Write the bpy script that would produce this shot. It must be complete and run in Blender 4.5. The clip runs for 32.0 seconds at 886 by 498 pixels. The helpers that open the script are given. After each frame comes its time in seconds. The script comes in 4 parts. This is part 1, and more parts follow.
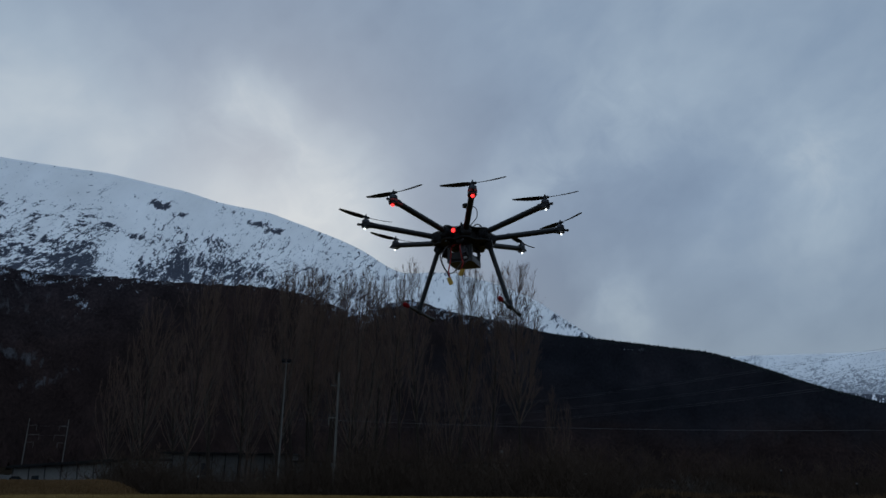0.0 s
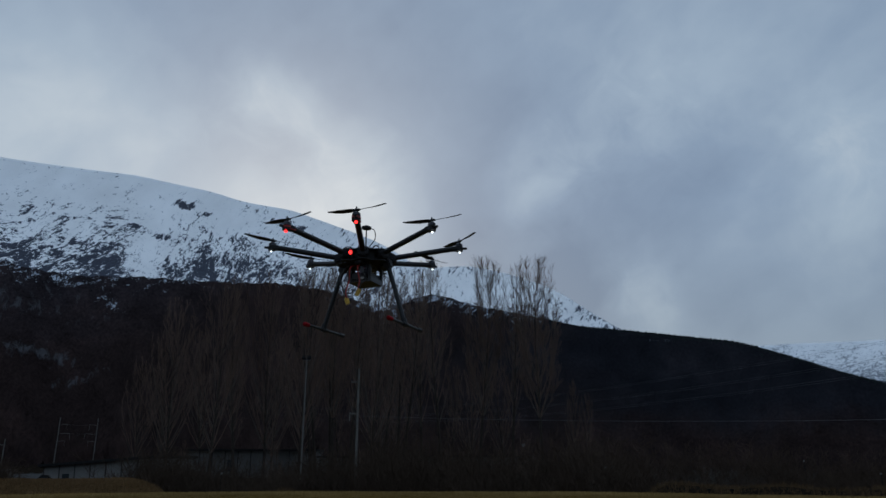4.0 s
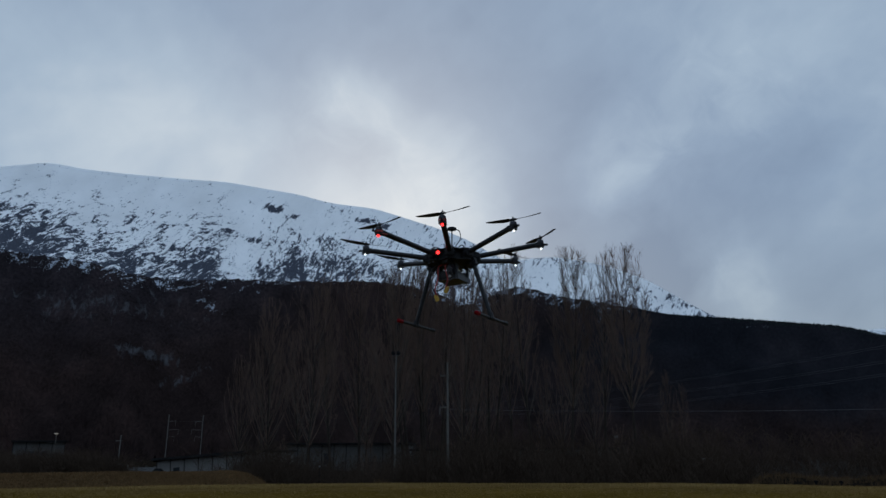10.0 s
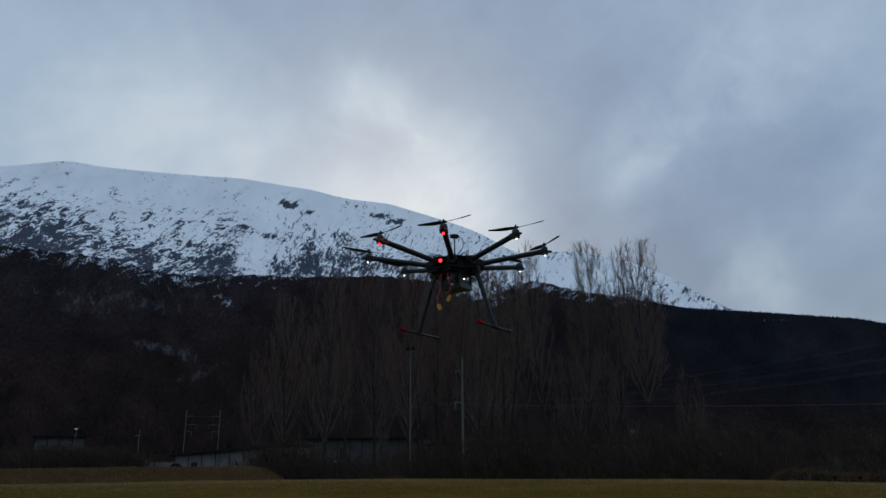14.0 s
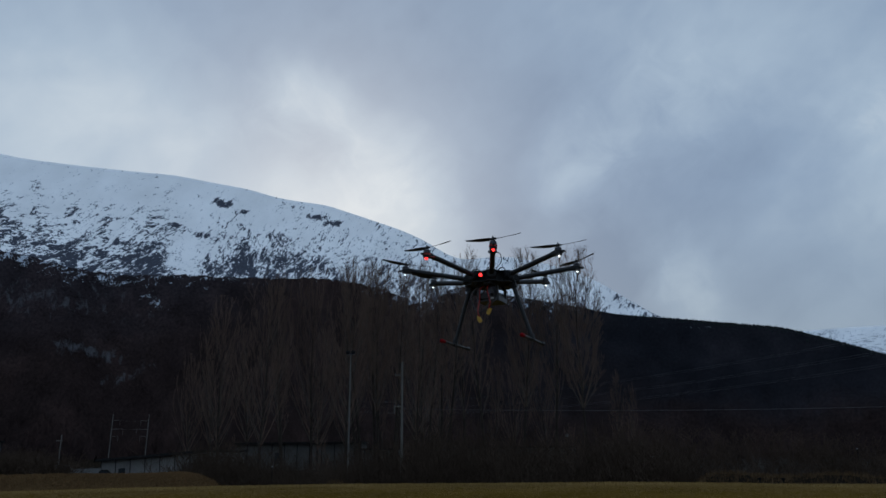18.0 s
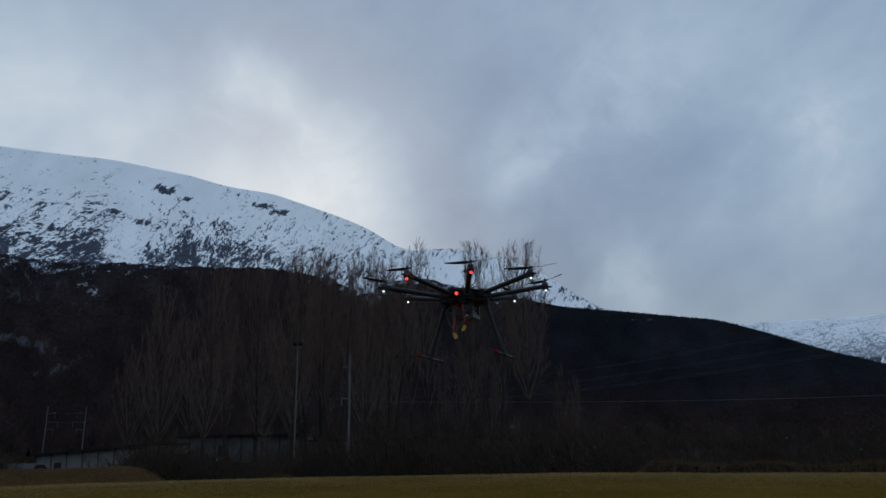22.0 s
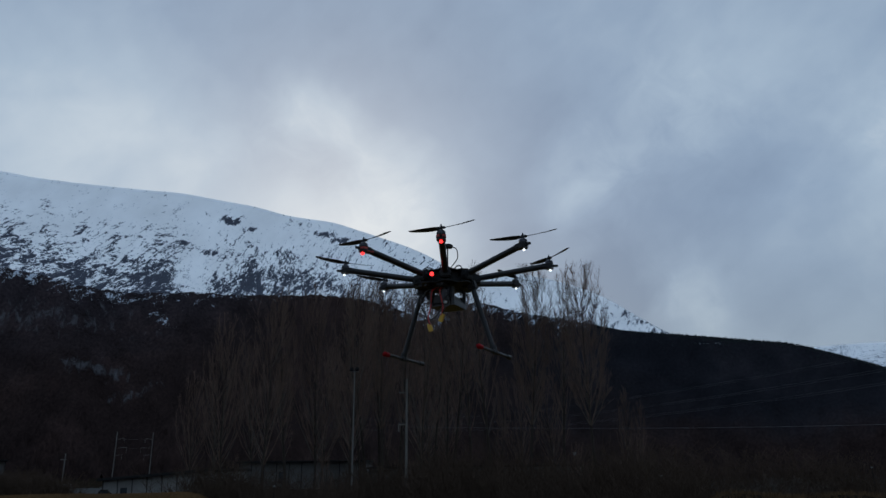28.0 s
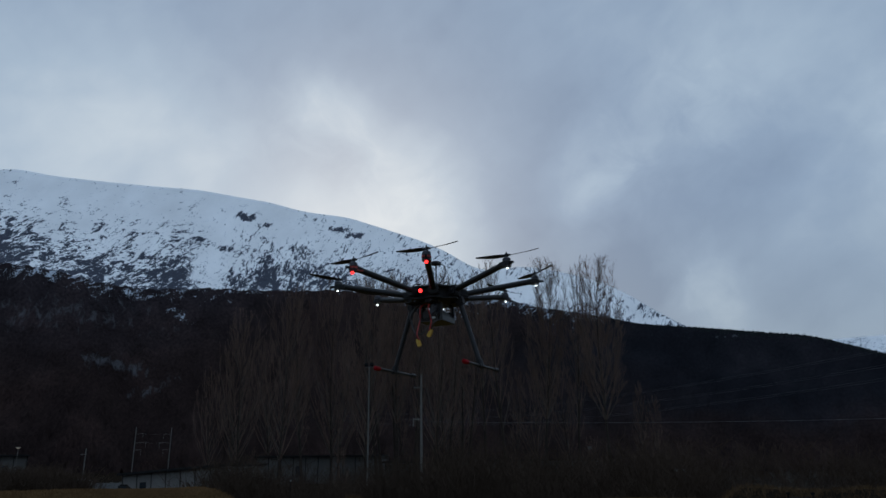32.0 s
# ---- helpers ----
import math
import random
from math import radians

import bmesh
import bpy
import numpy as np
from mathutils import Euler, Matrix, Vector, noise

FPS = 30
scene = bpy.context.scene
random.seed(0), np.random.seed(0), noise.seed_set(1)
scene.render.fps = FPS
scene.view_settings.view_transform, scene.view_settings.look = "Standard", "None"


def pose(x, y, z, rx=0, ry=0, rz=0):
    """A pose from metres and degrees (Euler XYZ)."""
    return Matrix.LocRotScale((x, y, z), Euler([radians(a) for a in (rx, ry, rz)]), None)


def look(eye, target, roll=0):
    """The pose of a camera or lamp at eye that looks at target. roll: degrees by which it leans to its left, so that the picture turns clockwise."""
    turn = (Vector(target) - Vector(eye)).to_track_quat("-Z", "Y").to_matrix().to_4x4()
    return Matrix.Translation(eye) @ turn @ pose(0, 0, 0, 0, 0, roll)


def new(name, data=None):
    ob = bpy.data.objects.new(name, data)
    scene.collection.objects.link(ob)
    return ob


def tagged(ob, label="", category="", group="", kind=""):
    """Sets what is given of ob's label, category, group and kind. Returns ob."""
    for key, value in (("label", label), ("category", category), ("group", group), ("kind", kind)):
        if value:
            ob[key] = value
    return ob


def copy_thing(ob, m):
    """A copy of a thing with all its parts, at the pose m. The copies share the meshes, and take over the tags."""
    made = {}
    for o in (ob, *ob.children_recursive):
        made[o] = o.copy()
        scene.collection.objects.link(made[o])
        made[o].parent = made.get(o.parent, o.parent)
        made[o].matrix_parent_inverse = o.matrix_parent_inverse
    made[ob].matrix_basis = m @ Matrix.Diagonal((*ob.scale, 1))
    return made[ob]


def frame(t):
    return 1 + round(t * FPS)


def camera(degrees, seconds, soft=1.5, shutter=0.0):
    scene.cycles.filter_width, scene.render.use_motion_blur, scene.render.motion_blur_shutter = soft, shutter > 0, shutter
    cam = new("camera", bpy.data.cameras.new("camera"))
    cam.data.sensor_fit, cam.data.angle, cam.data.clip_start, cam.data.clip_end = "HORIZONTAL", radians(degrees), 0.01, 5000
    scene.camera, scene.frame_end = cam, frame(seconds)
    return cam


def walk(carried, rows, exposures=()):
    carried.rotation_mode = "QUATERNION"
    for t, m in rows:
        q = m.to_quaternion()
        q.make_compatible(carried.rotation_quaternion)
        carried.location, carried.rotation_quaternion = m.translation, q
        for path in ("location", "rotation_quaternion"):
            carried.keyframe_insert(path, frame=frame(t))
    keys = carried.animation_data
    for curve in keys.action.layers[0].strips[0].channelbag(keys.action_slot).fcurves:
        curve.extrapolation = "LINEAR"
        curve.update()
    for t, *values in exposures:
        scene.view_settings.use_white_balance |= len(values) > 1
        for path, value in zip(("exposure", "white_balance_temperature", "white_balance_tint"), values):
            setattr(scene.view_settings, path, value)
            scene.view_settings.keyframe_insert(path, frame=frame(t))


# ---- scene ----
# Octocopter hovering low over a mown field on a terrace, in front of bare poplars, a forested hillside and snow mountains.
cam = camera(64.0, 32.0)
PATH = [
    (0.0, -0.088, 0.322, 1.515, 0.12, 16.91, -0.69),
    (0.5, 0.009, 0.288, 1.506, -0.25, 17.02, -0.55),
    (1.0, 0.107, 0.253, 1.497, 0.12, 17.08, -0.46),
    (1.5, 0.345, 0.179, 1.524, -0.21, 17.42, -0.06),
    (2.0, 0.582, 0.105, 1.552, 0.91, 16.74, -0.07),
    (2.5, 0.617, 0.115, 1.570, 0.59, 17.38, 0.07),
    (3.0, 0.652, 0.125, 1.587, 1.30, 17.03, -0.06),
    (3.5, 0.617, 0.127, 1.596, 1.84, 16.65, -0.11),
    (5.5, 0.475, 0.135, 1.629, 3.93, 15.98, -0.24),
    (6.0, 0.439, 0.137, 1.638, 4.71, 15.79, -0.36),
    (6.5, 0.454, 0.095, 1.613, 4.83, 15.75, -0.29),
    (7.0, 0.469, 0.053, 1.588, 5.15, 15.77, -0.36),
    (7.5, 0.486, 0.015, 1.585, 5.94, 16.08, -0.12),
    (8.0, 0.504, -0.022, 1.581, 6.03, 16.25, 0.00),
    (8.5, 0.532, -0.059, 1.612, 6.40, 16.27, 0.17),
    (9.0, 0.560, -0.096, 1.643, 7.31, 16.20, 0.21),
    (9.5, 0.578, -0.100, 1.604, 8.35, 16.24, 0.32),
    (10.0, 0.595, -0.105, 1.564, 9.28, 15.90, 0.25),
    (10.5, 0.590, -0.122, 1.657, 9.85, 15.76, 0.37),
    (11.0, 0.585, -0.140, 1.750, 9.91, 15.53, 0.44),
    (11.5, 0.616, -0.189, 1.724, 10.14, 15.54, 0.37),
    (12.0, 0.647, -0.239, 1.698, 10.23, 15.51, 0.40),
    (12.5, 0.685, -0.257, 1.644, 10.23, 15.44, 0.24),
    (13.0, 0.723, -0.275, 1.590, 10.10, 15.50, 0.20),
    (13.5, 0.697, -0.181, 1.617, 10.28, 15.53, 0.18),
    (15.5, 0.591, 0.196, 1.723, 10.93, 15.14, 0.56),
    (16.0, 0.565, 0.290, 1.750, 10.58, 15.18, 0.65),
    (16.5, 0.452, 0.169, 1.715, 9.62, 15.27, 0.62),
    (17.0, 0.339, 0.049, 1.680, 8.27, 15.46, 0.34),
    (17.5, 0.214, -0.130, 1.677, 6.96, 15.51, 0.23),
    (18.0, 0.090, -0.309, 1.673, 5.32, 15.74, 0.49),
    (18.5, 0.004, -0.423, 1.723, 3.65, 15.53, 0.84),
    (19.0, -0.081, -0.538, 1.773, 2.83, 14.92, 0.97),
    (19.5, -0.115, -0.580, 1.762, 1.76, 14.67, 0.58),
    (20.0, -0.148, -0.623, 1.752, 1.73, 14.75, 0.76),
    (20.5, -0.121, -0.600, 1.756, 1.32, 14.84, 0.77),
    (21.0, -0.093, -0.577, 1.760, 1.27, 15.05, 0.80),
    (21.5, -0.083, -0.582, 1.772, 1.12, 15.01, 0.86),
    (22.0, -0.073, -0.587, 1.783, 1.06, 14.98, 0.86),
    (22.5, -0.069, -0.567, 1.763, 0.74, 15.05, 0.73),
    (23.0, -0.065, -0.547, 1.742, 0.50, 15.61, 0.74),
    (23.5, -0.058, -0.498, 1.755, 0.76, 15.53, 0.85),
    (24.0, -0.051, -0.449, 1.768, 0.53, 15.42, 0.26),
    (24.5, -0.002, -0.361, 1.780, 0.77, 15.19, 0.65),
    (25.0, 0.047, -0.273, 1.791, 0.85, 15.07, 0.24),
    (25.5, 0.094, -0.155, 1.785, 1.96, 15.39, 0.45),
    (27.5, 0.285, 0.316, 1.763, 5.26, 16.17, 0.31),
    (28.0, 0.333, 0.434, 1.757, 5.94, 17.09, 0.54),
    (28.5, 0.352, 0.501, 1.767, 6.12, 17.34, 0.68),
    (29.0, 0.370, 0.569, 1.776, 6.35, 17.52, 0.73),
    (29.5, 0.355, 0.594, 1.832, 6.35, 17.49, 0.71),
    (30.0, 0.340, 0.620, 1.887, 6.22, 17.37, 0.72),
    (30.5, 0.362, 0.539, 1.838, 6.19, 17.11, 0.66),
    (31.0, 0.384, 0.459, 1.790, 6.19, 16.83, 0.61),
    (31.5, 0.434, 0.378, 1.810, 6.60, 16.65, 0.41),
    (32.0, 0.483, 0.297, 1.831, 7.19, 16.64, 0.62),
]
walk(cam, [(t, pose(x, y, z, 90 + pitch, roll, yaw)) for t, x, y, z, yaw, pitch, roll in PATH], exposures=[(0.0, -0.17), (3.5, -0.15), (6.0, 0.0), (32.0, 0.02)])


def polar(az, r, z):
    """The point at azimuth az (degrees, clockwise from +y), ground distance r, height z."""
    a = radians(az)
    return Vector((r * math.sin(a) + 0.25, r * math.cos(a), z))


def direction(az, el):
    a, e = radians(az), radians(el)
    return Vector((math.sin(a) * math.cos(e), math.cos(a) * math.cos(e), math.sin(e)))


# ---- world: overcast evening sky, thin cloud before the low sun ----
SUN_AZ, SUN_EL = -15.0, 21.0


class Nodes:
    """Short hand for building a node tree."""

    def __init__(self, tree):
        self.tree = tree
        tree.nodes.clear()

    def add(self, kind, inputs=(), operation="", attribute=""):
        n = self.tree.nodes.new(kind)
        if operation:
            n.operation = operation
        if attribute:
            n.attribute_name, n.attribute_type = attribute, "GEOMETRY"
        for k, v in dict(inputs).items():
            self.put(n.inputs[k], v)
        return n

    def put(self, socket, v):
        if isinstance(v, bpy.types.NodeSocket):
            self.tree.links.new(v, socket)
        else:
            socket.default_value = v

    def math(self, op, a, b=0.0, clamp=False):
        n = self.add("ShaderNodeMath", {0: a, 1: b}, operation=op)
        n.use_clamp = clamp
        return n.outputs[0]

    def noise(self, vector, scale, detail=4.0, rough=0.55, distortion=0.0):
        return self.add("ShaderNodeTexNoise", {"Vector": vector, "Scale": scale, "Detail": detail, "Roughness": rough, "Distortion": distortion})

    def ramp(self, fac, stops, smooth=False):
        n = self.add("ShaderNodeValToRGB", {"Fac": fac})
        e = n.color_ramp.elements
        n.color_ramp.interpolation = "EASE" if smooth else "LINEAR"
        while len(e) < len(stops):
            e.new(0.5)
        for el, (p, c) in zip(e, stops):
            el.position = p
            el.color = (*c, 1.0) if len(c) == 3 else c
        return n.outputs["Color"]

    def mix(self, fac, a, b, blend="MIX"):
        n = self.add("ShaderNodeMix")
        n.data_type, n.blend_type = "RGBA", blend
        self.put(n.inputs[0], fac)
        self.put(n.inputs[6], (*a, 1.0) if isinstance(a, tuple) and len(a) == 3 else a)
        self.put(n.inputs[7], (*b, 1.0) if isinstance(b, tuple) and len(b) == 3 else b)
        return n.outputs[2]


world = bpy.data.worlds.new("overcast_sky")
scene.world = world
world.use_nodes = True
w = Nodes(world.node_tree)
way = w.add("ShaderNodeTexCoord").outputs["Generated"]
# long cloud rolls lean up to the right; above them the overcast brightens towards the zenith
sep = w.add("ShaderNodeSeparateXYZ", {0: way})
rolls = w.add("ShaderNodeMapping", {"Vector": way, "Rotation": (0, radians(-34), 0), "Scale": (1.2, 1.0, 0.72)})
rolls.vector_type = "TEXTURE"
turned = rolls.outputs[0]
soft = w.noise(turned, 3.6, 4.0, 0.5, 0.2).outputs["Fac"]
wisps = w.noise(turned, 11.0, 4.0, 0.5, 0.25).outputs["Fac"]
warp = w.noise(way, 4.5, 3.0, 0.55).outputs["Color"]
warp = w.add("ShaderNodeVectorMath", {0: warp, 1: (0.5, 0.5, 0.5)}, operation="SUBTRACT").outputs[0]
warp = w.add("ShaderNodeVectorMath", {0: warp, 3: 0.16}, operation="SCALE").outputs[0]
bent = w.add("ShaderNodeVectorMath", {0: way, 1: warp}, operation="ADD").outputs[0]
bent = w.add("ShaderNodeVectorMath", {0: bent}, operation="NORMALIZE").outputs[0]


def thinning(az, el, tight, amount, total):
    """Thinner (positive) or thicker (negative) cloud round a direction."""
    d = w.add("ShaderNodeVectorMath", {0: bent, 1: direction(az, el)}, operation="DOT_PRODUCT").outputs["Value"]
    e = w.math("EXPONENT", w.math("MULTIPLY", w.math("SUBTRACT", d, 1.0), tight))
    return w.math("ADD", total, w.math("MULTIPLY", e, amount))


light = w.math("ADD", w.math("MULTIPLY", w.math("SUBTRACT", soft, 0.5), 0.50), w.math("MULTIPLY", w.math("SUBTRACT", wisps, 0.5), 0.26))
puffs = w.noise(bent, 26.0, 4.0, 0.55, 0.3).outputs["Fac"]
light = w.math("ADD", light, w.math("MULTIPLY", w.math("SUBTRACT", puffs, 0.5), 0.11))
light = w.math("ADD", light, 0.335)
# azimuth, elevation, tightness and amount of thinner, then of thicker cloud
THIN = ((-12, 17, 22, 0.12), (-16, 20.0, 220, 0.08), (-11, 19.4, 200, 0.13), (-6.5, 18.3, 190, 0.06), (-17.5, 27.8, 1300, 0.15), (-15.6, 27.0, 1300, 0.19), (-13.4, 26.1, 1300, 0.20), (-12.3, 24.3, 1100, 0.13), (-24, 21, 160, 0.06), (-40, 22, 70, 0.30), (-36, 25, 110, 0.07), (-43, 29, 45, 0.07),
        (5.2, 21.6, 700, 0.25), (8, 22.6, 500, 0.18), (13, 25.0, 380, 0.15), (18.3, 27.9, 300, 0.16), (24.6, 28.2, 180, 0.13), (30, 21, 250, 0.17), (26.8, 18.3, 350, 0.14), (20.4, 15.9, 350, 0.12), (31, 16.5, 250, 0.09), (13.5, 12.6, 520, 0.36))
THICK = ((-1.5, 17.3, 200, -0.08), (-15.4, 24.4, 600, -0.15), (-20.5, 24.5, 300, -0.05), (-24, 31, 90, -0.06), (-10, 31.5, 80, -0.11), (2, 29, 90, -0.13), (2.4, 24.3, 300, -0.07), (13.5, 18.3, 120, -0.16), (20.5, 21.3, 220, -0.13), (27, 23.5, 400, -0.06), (24, 13, 90, -0.15), (7, 15.5, 110, -0.16), (3, 17.5, 160, -0.12), (35, 12, 90, -0.08), (8.6, 12.4, 420, -0.24), (18, 13, 260, -0.08), (0, 14.5, 260, -0.05))
for az, el, tight, amount in THIN + THICK:
    light = thinning(az, el, tight, amount, light)
# ragged, brighter edges where the cloud is thinnest
ragged = w.noise(bent, 17.0, 6.0, 0.6, 0.5).outputs["Fac"]
ragged = w.math("MULTIPLY", w.math("SUBTRACT", ragged, 0.48), 0.42)
for az, el, tight in ((-17.0, 25.5, 260), (7.5, 22.0, 330), (15.0, 26.0, 200), (30.0, 20.0, 160), (13.4, 12.6, 400), (-9.0, 19.5, 260)):
    light = thinning(az, el, tight, ragged, light)
clouds = w.ramp(light, [(0.0, (0.17, 0.24, 0.355)), (0.30, (0.242, 0.33, 0.455)), (0.55, (0.335, 0.433, 0.548)), (0.85, (0.515, 0.595, 0.668)), (1.0, (0.68, 0.72, 0.745))])
low = w.add("ShaderNodeMapRange", {"Value": sep.outputs["Z"], "From Min": 0.14, "From Max": 0.33, "To Min": 1.0, "To Max": 0.0}).outputs[0]
clouds = w.mix(low, clouds, w.mix(1.0, clouds, (1.06, 1.01, 0.94), "MULTIPLY"))
zenith = w.add("ShaderNodeMapRange", {"Value": sep.outputs["Z"], "From Min": 0.60, "From Max": 0.95, "To Min": 1.0, "To Max": 1.7})
clouds = w.add("ShaderNodeVectorMath", {0: clouds, 3: zenith.outputs[0]}, operation="SCALE").outputs[0]
sky = w.add("ShaderNodeTexSky")
sky.sky_type, sky.sun_disc = "NISHITA", False
sky.sun_elevation, sky.sun_rotation, sky.dust_density = radians(SUN_EL), radians(SUN_AZ), 2.0
through_cloud = w.mix(0.006, clouds, sky.outputs[0], "ADD")
w.add("ShaderNodeOutputWorld", {"Surface": w.add("ShaderNodeBackground", {"Color": through_cloud, "Strength": 1.0}).outputs[0]})

sun = new("sun", bpy.data.lights.new("sun", "SUN"))
sun.data.energy, sun.data.angle, sun.data.color = 0.35, radians(24), (1.0, 0.94, 0.86)
sun.matrix_world = look(direction(SUN_AZ, SUN_EL) * 100, (0, 0, 0))


# ---- materials ----
def surface(name, colours, scale=4.0, rough=0.8, metal=0.0, bump=0.0, fine=40.0, spread=0.5, specular=0.5):
    """Two colours mixed by a coarse and a fine noise, with a little relief."""
    m = bpy.data.materials.new(name)
    m.use_nodes = True
    n = Nodes(m.node_tree)
    where = n.add("ShaderNodeTexCoord").outputs["Object"]
    own = n.add("ShaderNodeObjectInfo").outputs["Random"]
    coarse, grain = n.noise(where, scale, 4.0, 0.6).outputs["Fac"], n.noise(where, fine, 3.0, 0.6).outputs["Fac"]
    fac = n.math("ADD", n.math("MULTIPLY", coarse, 0.6), n.math("MULTIPLY", grain, 0.4))
    fac = n.math("ADD", fac, n.math("MULTIPLY", n.math("SUBTRACT", own, 0.5), 0.12))
    colour = n.ramp(fac, [(0.5 - spread / 2, colours[0]), (0.5 + spread / 2, colours[1])])
    p = n.add("ShaderNodeBsdfPrincipled", {"Base Color": colour, "Metallic": metal, "Specular IOR Level": specular,
                                           "Roughness": n.math("ADD", rough - 0.08, n.math("MULTIPLY", grain, 0.16))})
    if bump:
        b = n.add("ShaderNodeBump", {"Height": grain, "Strength": bump, "Distance": 0.02})
        n.put(p.inputs["Normal"], b.outputs[0])
    n.add("ShaderNodeOutputMaterial", {"Surface": p.outputs[0]})
    return m


def glowing(name, colour, strength):
    m = bpy.data.materials.new(name)
    m.use_nodes = True
    n = Nodes(m.node_tree)
    n.add("ShaderNodeOutputMaterial", {"Surface": n.add("ShaderNodeEmission", {"Color": (*colour, 1), "Strength": strength}).outputs[0]})
    return m


def snow_and_rock(name, low, high, snow=(0.945, 0.943, 0.94), density=0.0, lean=52, fine=1.0, most=1.0):
    """Snow, pierced by slabs and ribs of rock that grow denser from the height high down to the height low."""
    m = bpy.data.materials.new(name)
    m.use_nodes = True
    n = Nodes(m.node_tree)
    face = n.add("ShaderNodeAttribute", attribute="face").outputs["Vector"]
    sep = n.add("ShaderNodeSeparateXYZ", {0: face})

    def leaning(angle, stretch):
        t = n.add("ShaderNodeMapping", {"Vector": face, "Rotation": (0, 0, radians(angle)), "Scale": (stretch, 1.0, 1.0)})
        t.vector_type = "TEXTURE"
        return t.outputs[0]

    # slabs dip gently on the western face and stand steeper towards the shoulder
    steep = n.add("ShaderNodeMapRange", {"Value": sep.outputs["X"], "From Min": -1350.0, "From Max": -1120.0}).outputs[0]

    def both(scale, detail, rough, distortion):
        a = n.noise(leaning(24, 2.3), scale, detail, rough, distortion).outputs["Fac"]
        b = n.noise(leaning(lean, 1.7), scale, detail, rough, distortion).outputs["Fac"]
        return n.math("ADD", n.math("MULTIPLY", a, n.math("SUBTRACT", 1.0, steep)), n.math("MULTIPLY", b, steep))

    patches = n.noise(face, 0.0065, 2.0, 0.5, 0.2).outputs["Fac"]
    slabs = both(0.047 * fine, 5.0, 0.62, 0.9)
    chips = both(0.15 * fine, 4.0, 0.65, 0.6)
    grit = n.noise(leaning(24, 1.5), 0.36 * fine, 3.0, 0.6).outputs["Fac"]
    depth = n.add("ShaderNodeMapRange", {"Value": sep.outputs["Y"], "From Min": low, "From Max": high, "To Min": 0.034 + density, "To Max": -0.160 + density}).outputs[0]
    outcrop = n.add("ShaderNodeAttribute", attribute="outcrop").outputs["Fac"]
    fac = n.math("ADD", n.math("MULTIPLY", patches, 0.30), n.math("ADD", n.math("MULTIPLY", slabs, 0.78), n.math("MULTIPLY", chips, 0.66)))
    fac = n.math("ADD", n.math("ADD", fac, depth), n.math("ADD", n.math("MULTIPLY", outcrop, 0.135), n.math("MULTIPLY", n.math("SUBTRACT", grit, 0.5), 0.34)))
    bare = n.add("ShaderNodeMapRange", {"Value": fac, "From Min": 0.868, "From Max": 0.894, "To Max": most}).outputs[0]
    dusted = n.add("ShaderNodeMapRange", {"Value": fac, "From Min": 0.805, "From Max": 0.89, "To Max": 0.42}).outputs[0]
    stone = n.ramp(grit, [(0.38, (0.013, 0.017, 0.030)), (0.58, (0.033, 0.041, 0.065)), (0.75, (0.105, 0.124, 0.165))])
    drift = n.noise(leaning(30, 1.6), 0.010, 5.0, 0.6).outputs["Fac"]
    white = n.ramp(drift, [(0.3, tuple(c * 0.86 for c in snow)), (0.7, snow)])
    colour = n.mix(bare, n.mix(dusted, white, (0.36, 0.41, 0.49)), stone)
    b = n.add("ShaderNodeBump", {"Height": n.math("ADD", slabs, drift), "Strength": 0.35, "Distance": 16.0})
    p = n.add("ShaderNodeBsdfPrincipled", {"Base Color": colour, "Roughness": 0.75, "Normal": b.outputs[0], "Specular IOR Level": 0.2})
    n.add("ShaderNodeOutputMaterial", {"Surface": p.outputs[0]})
    return m


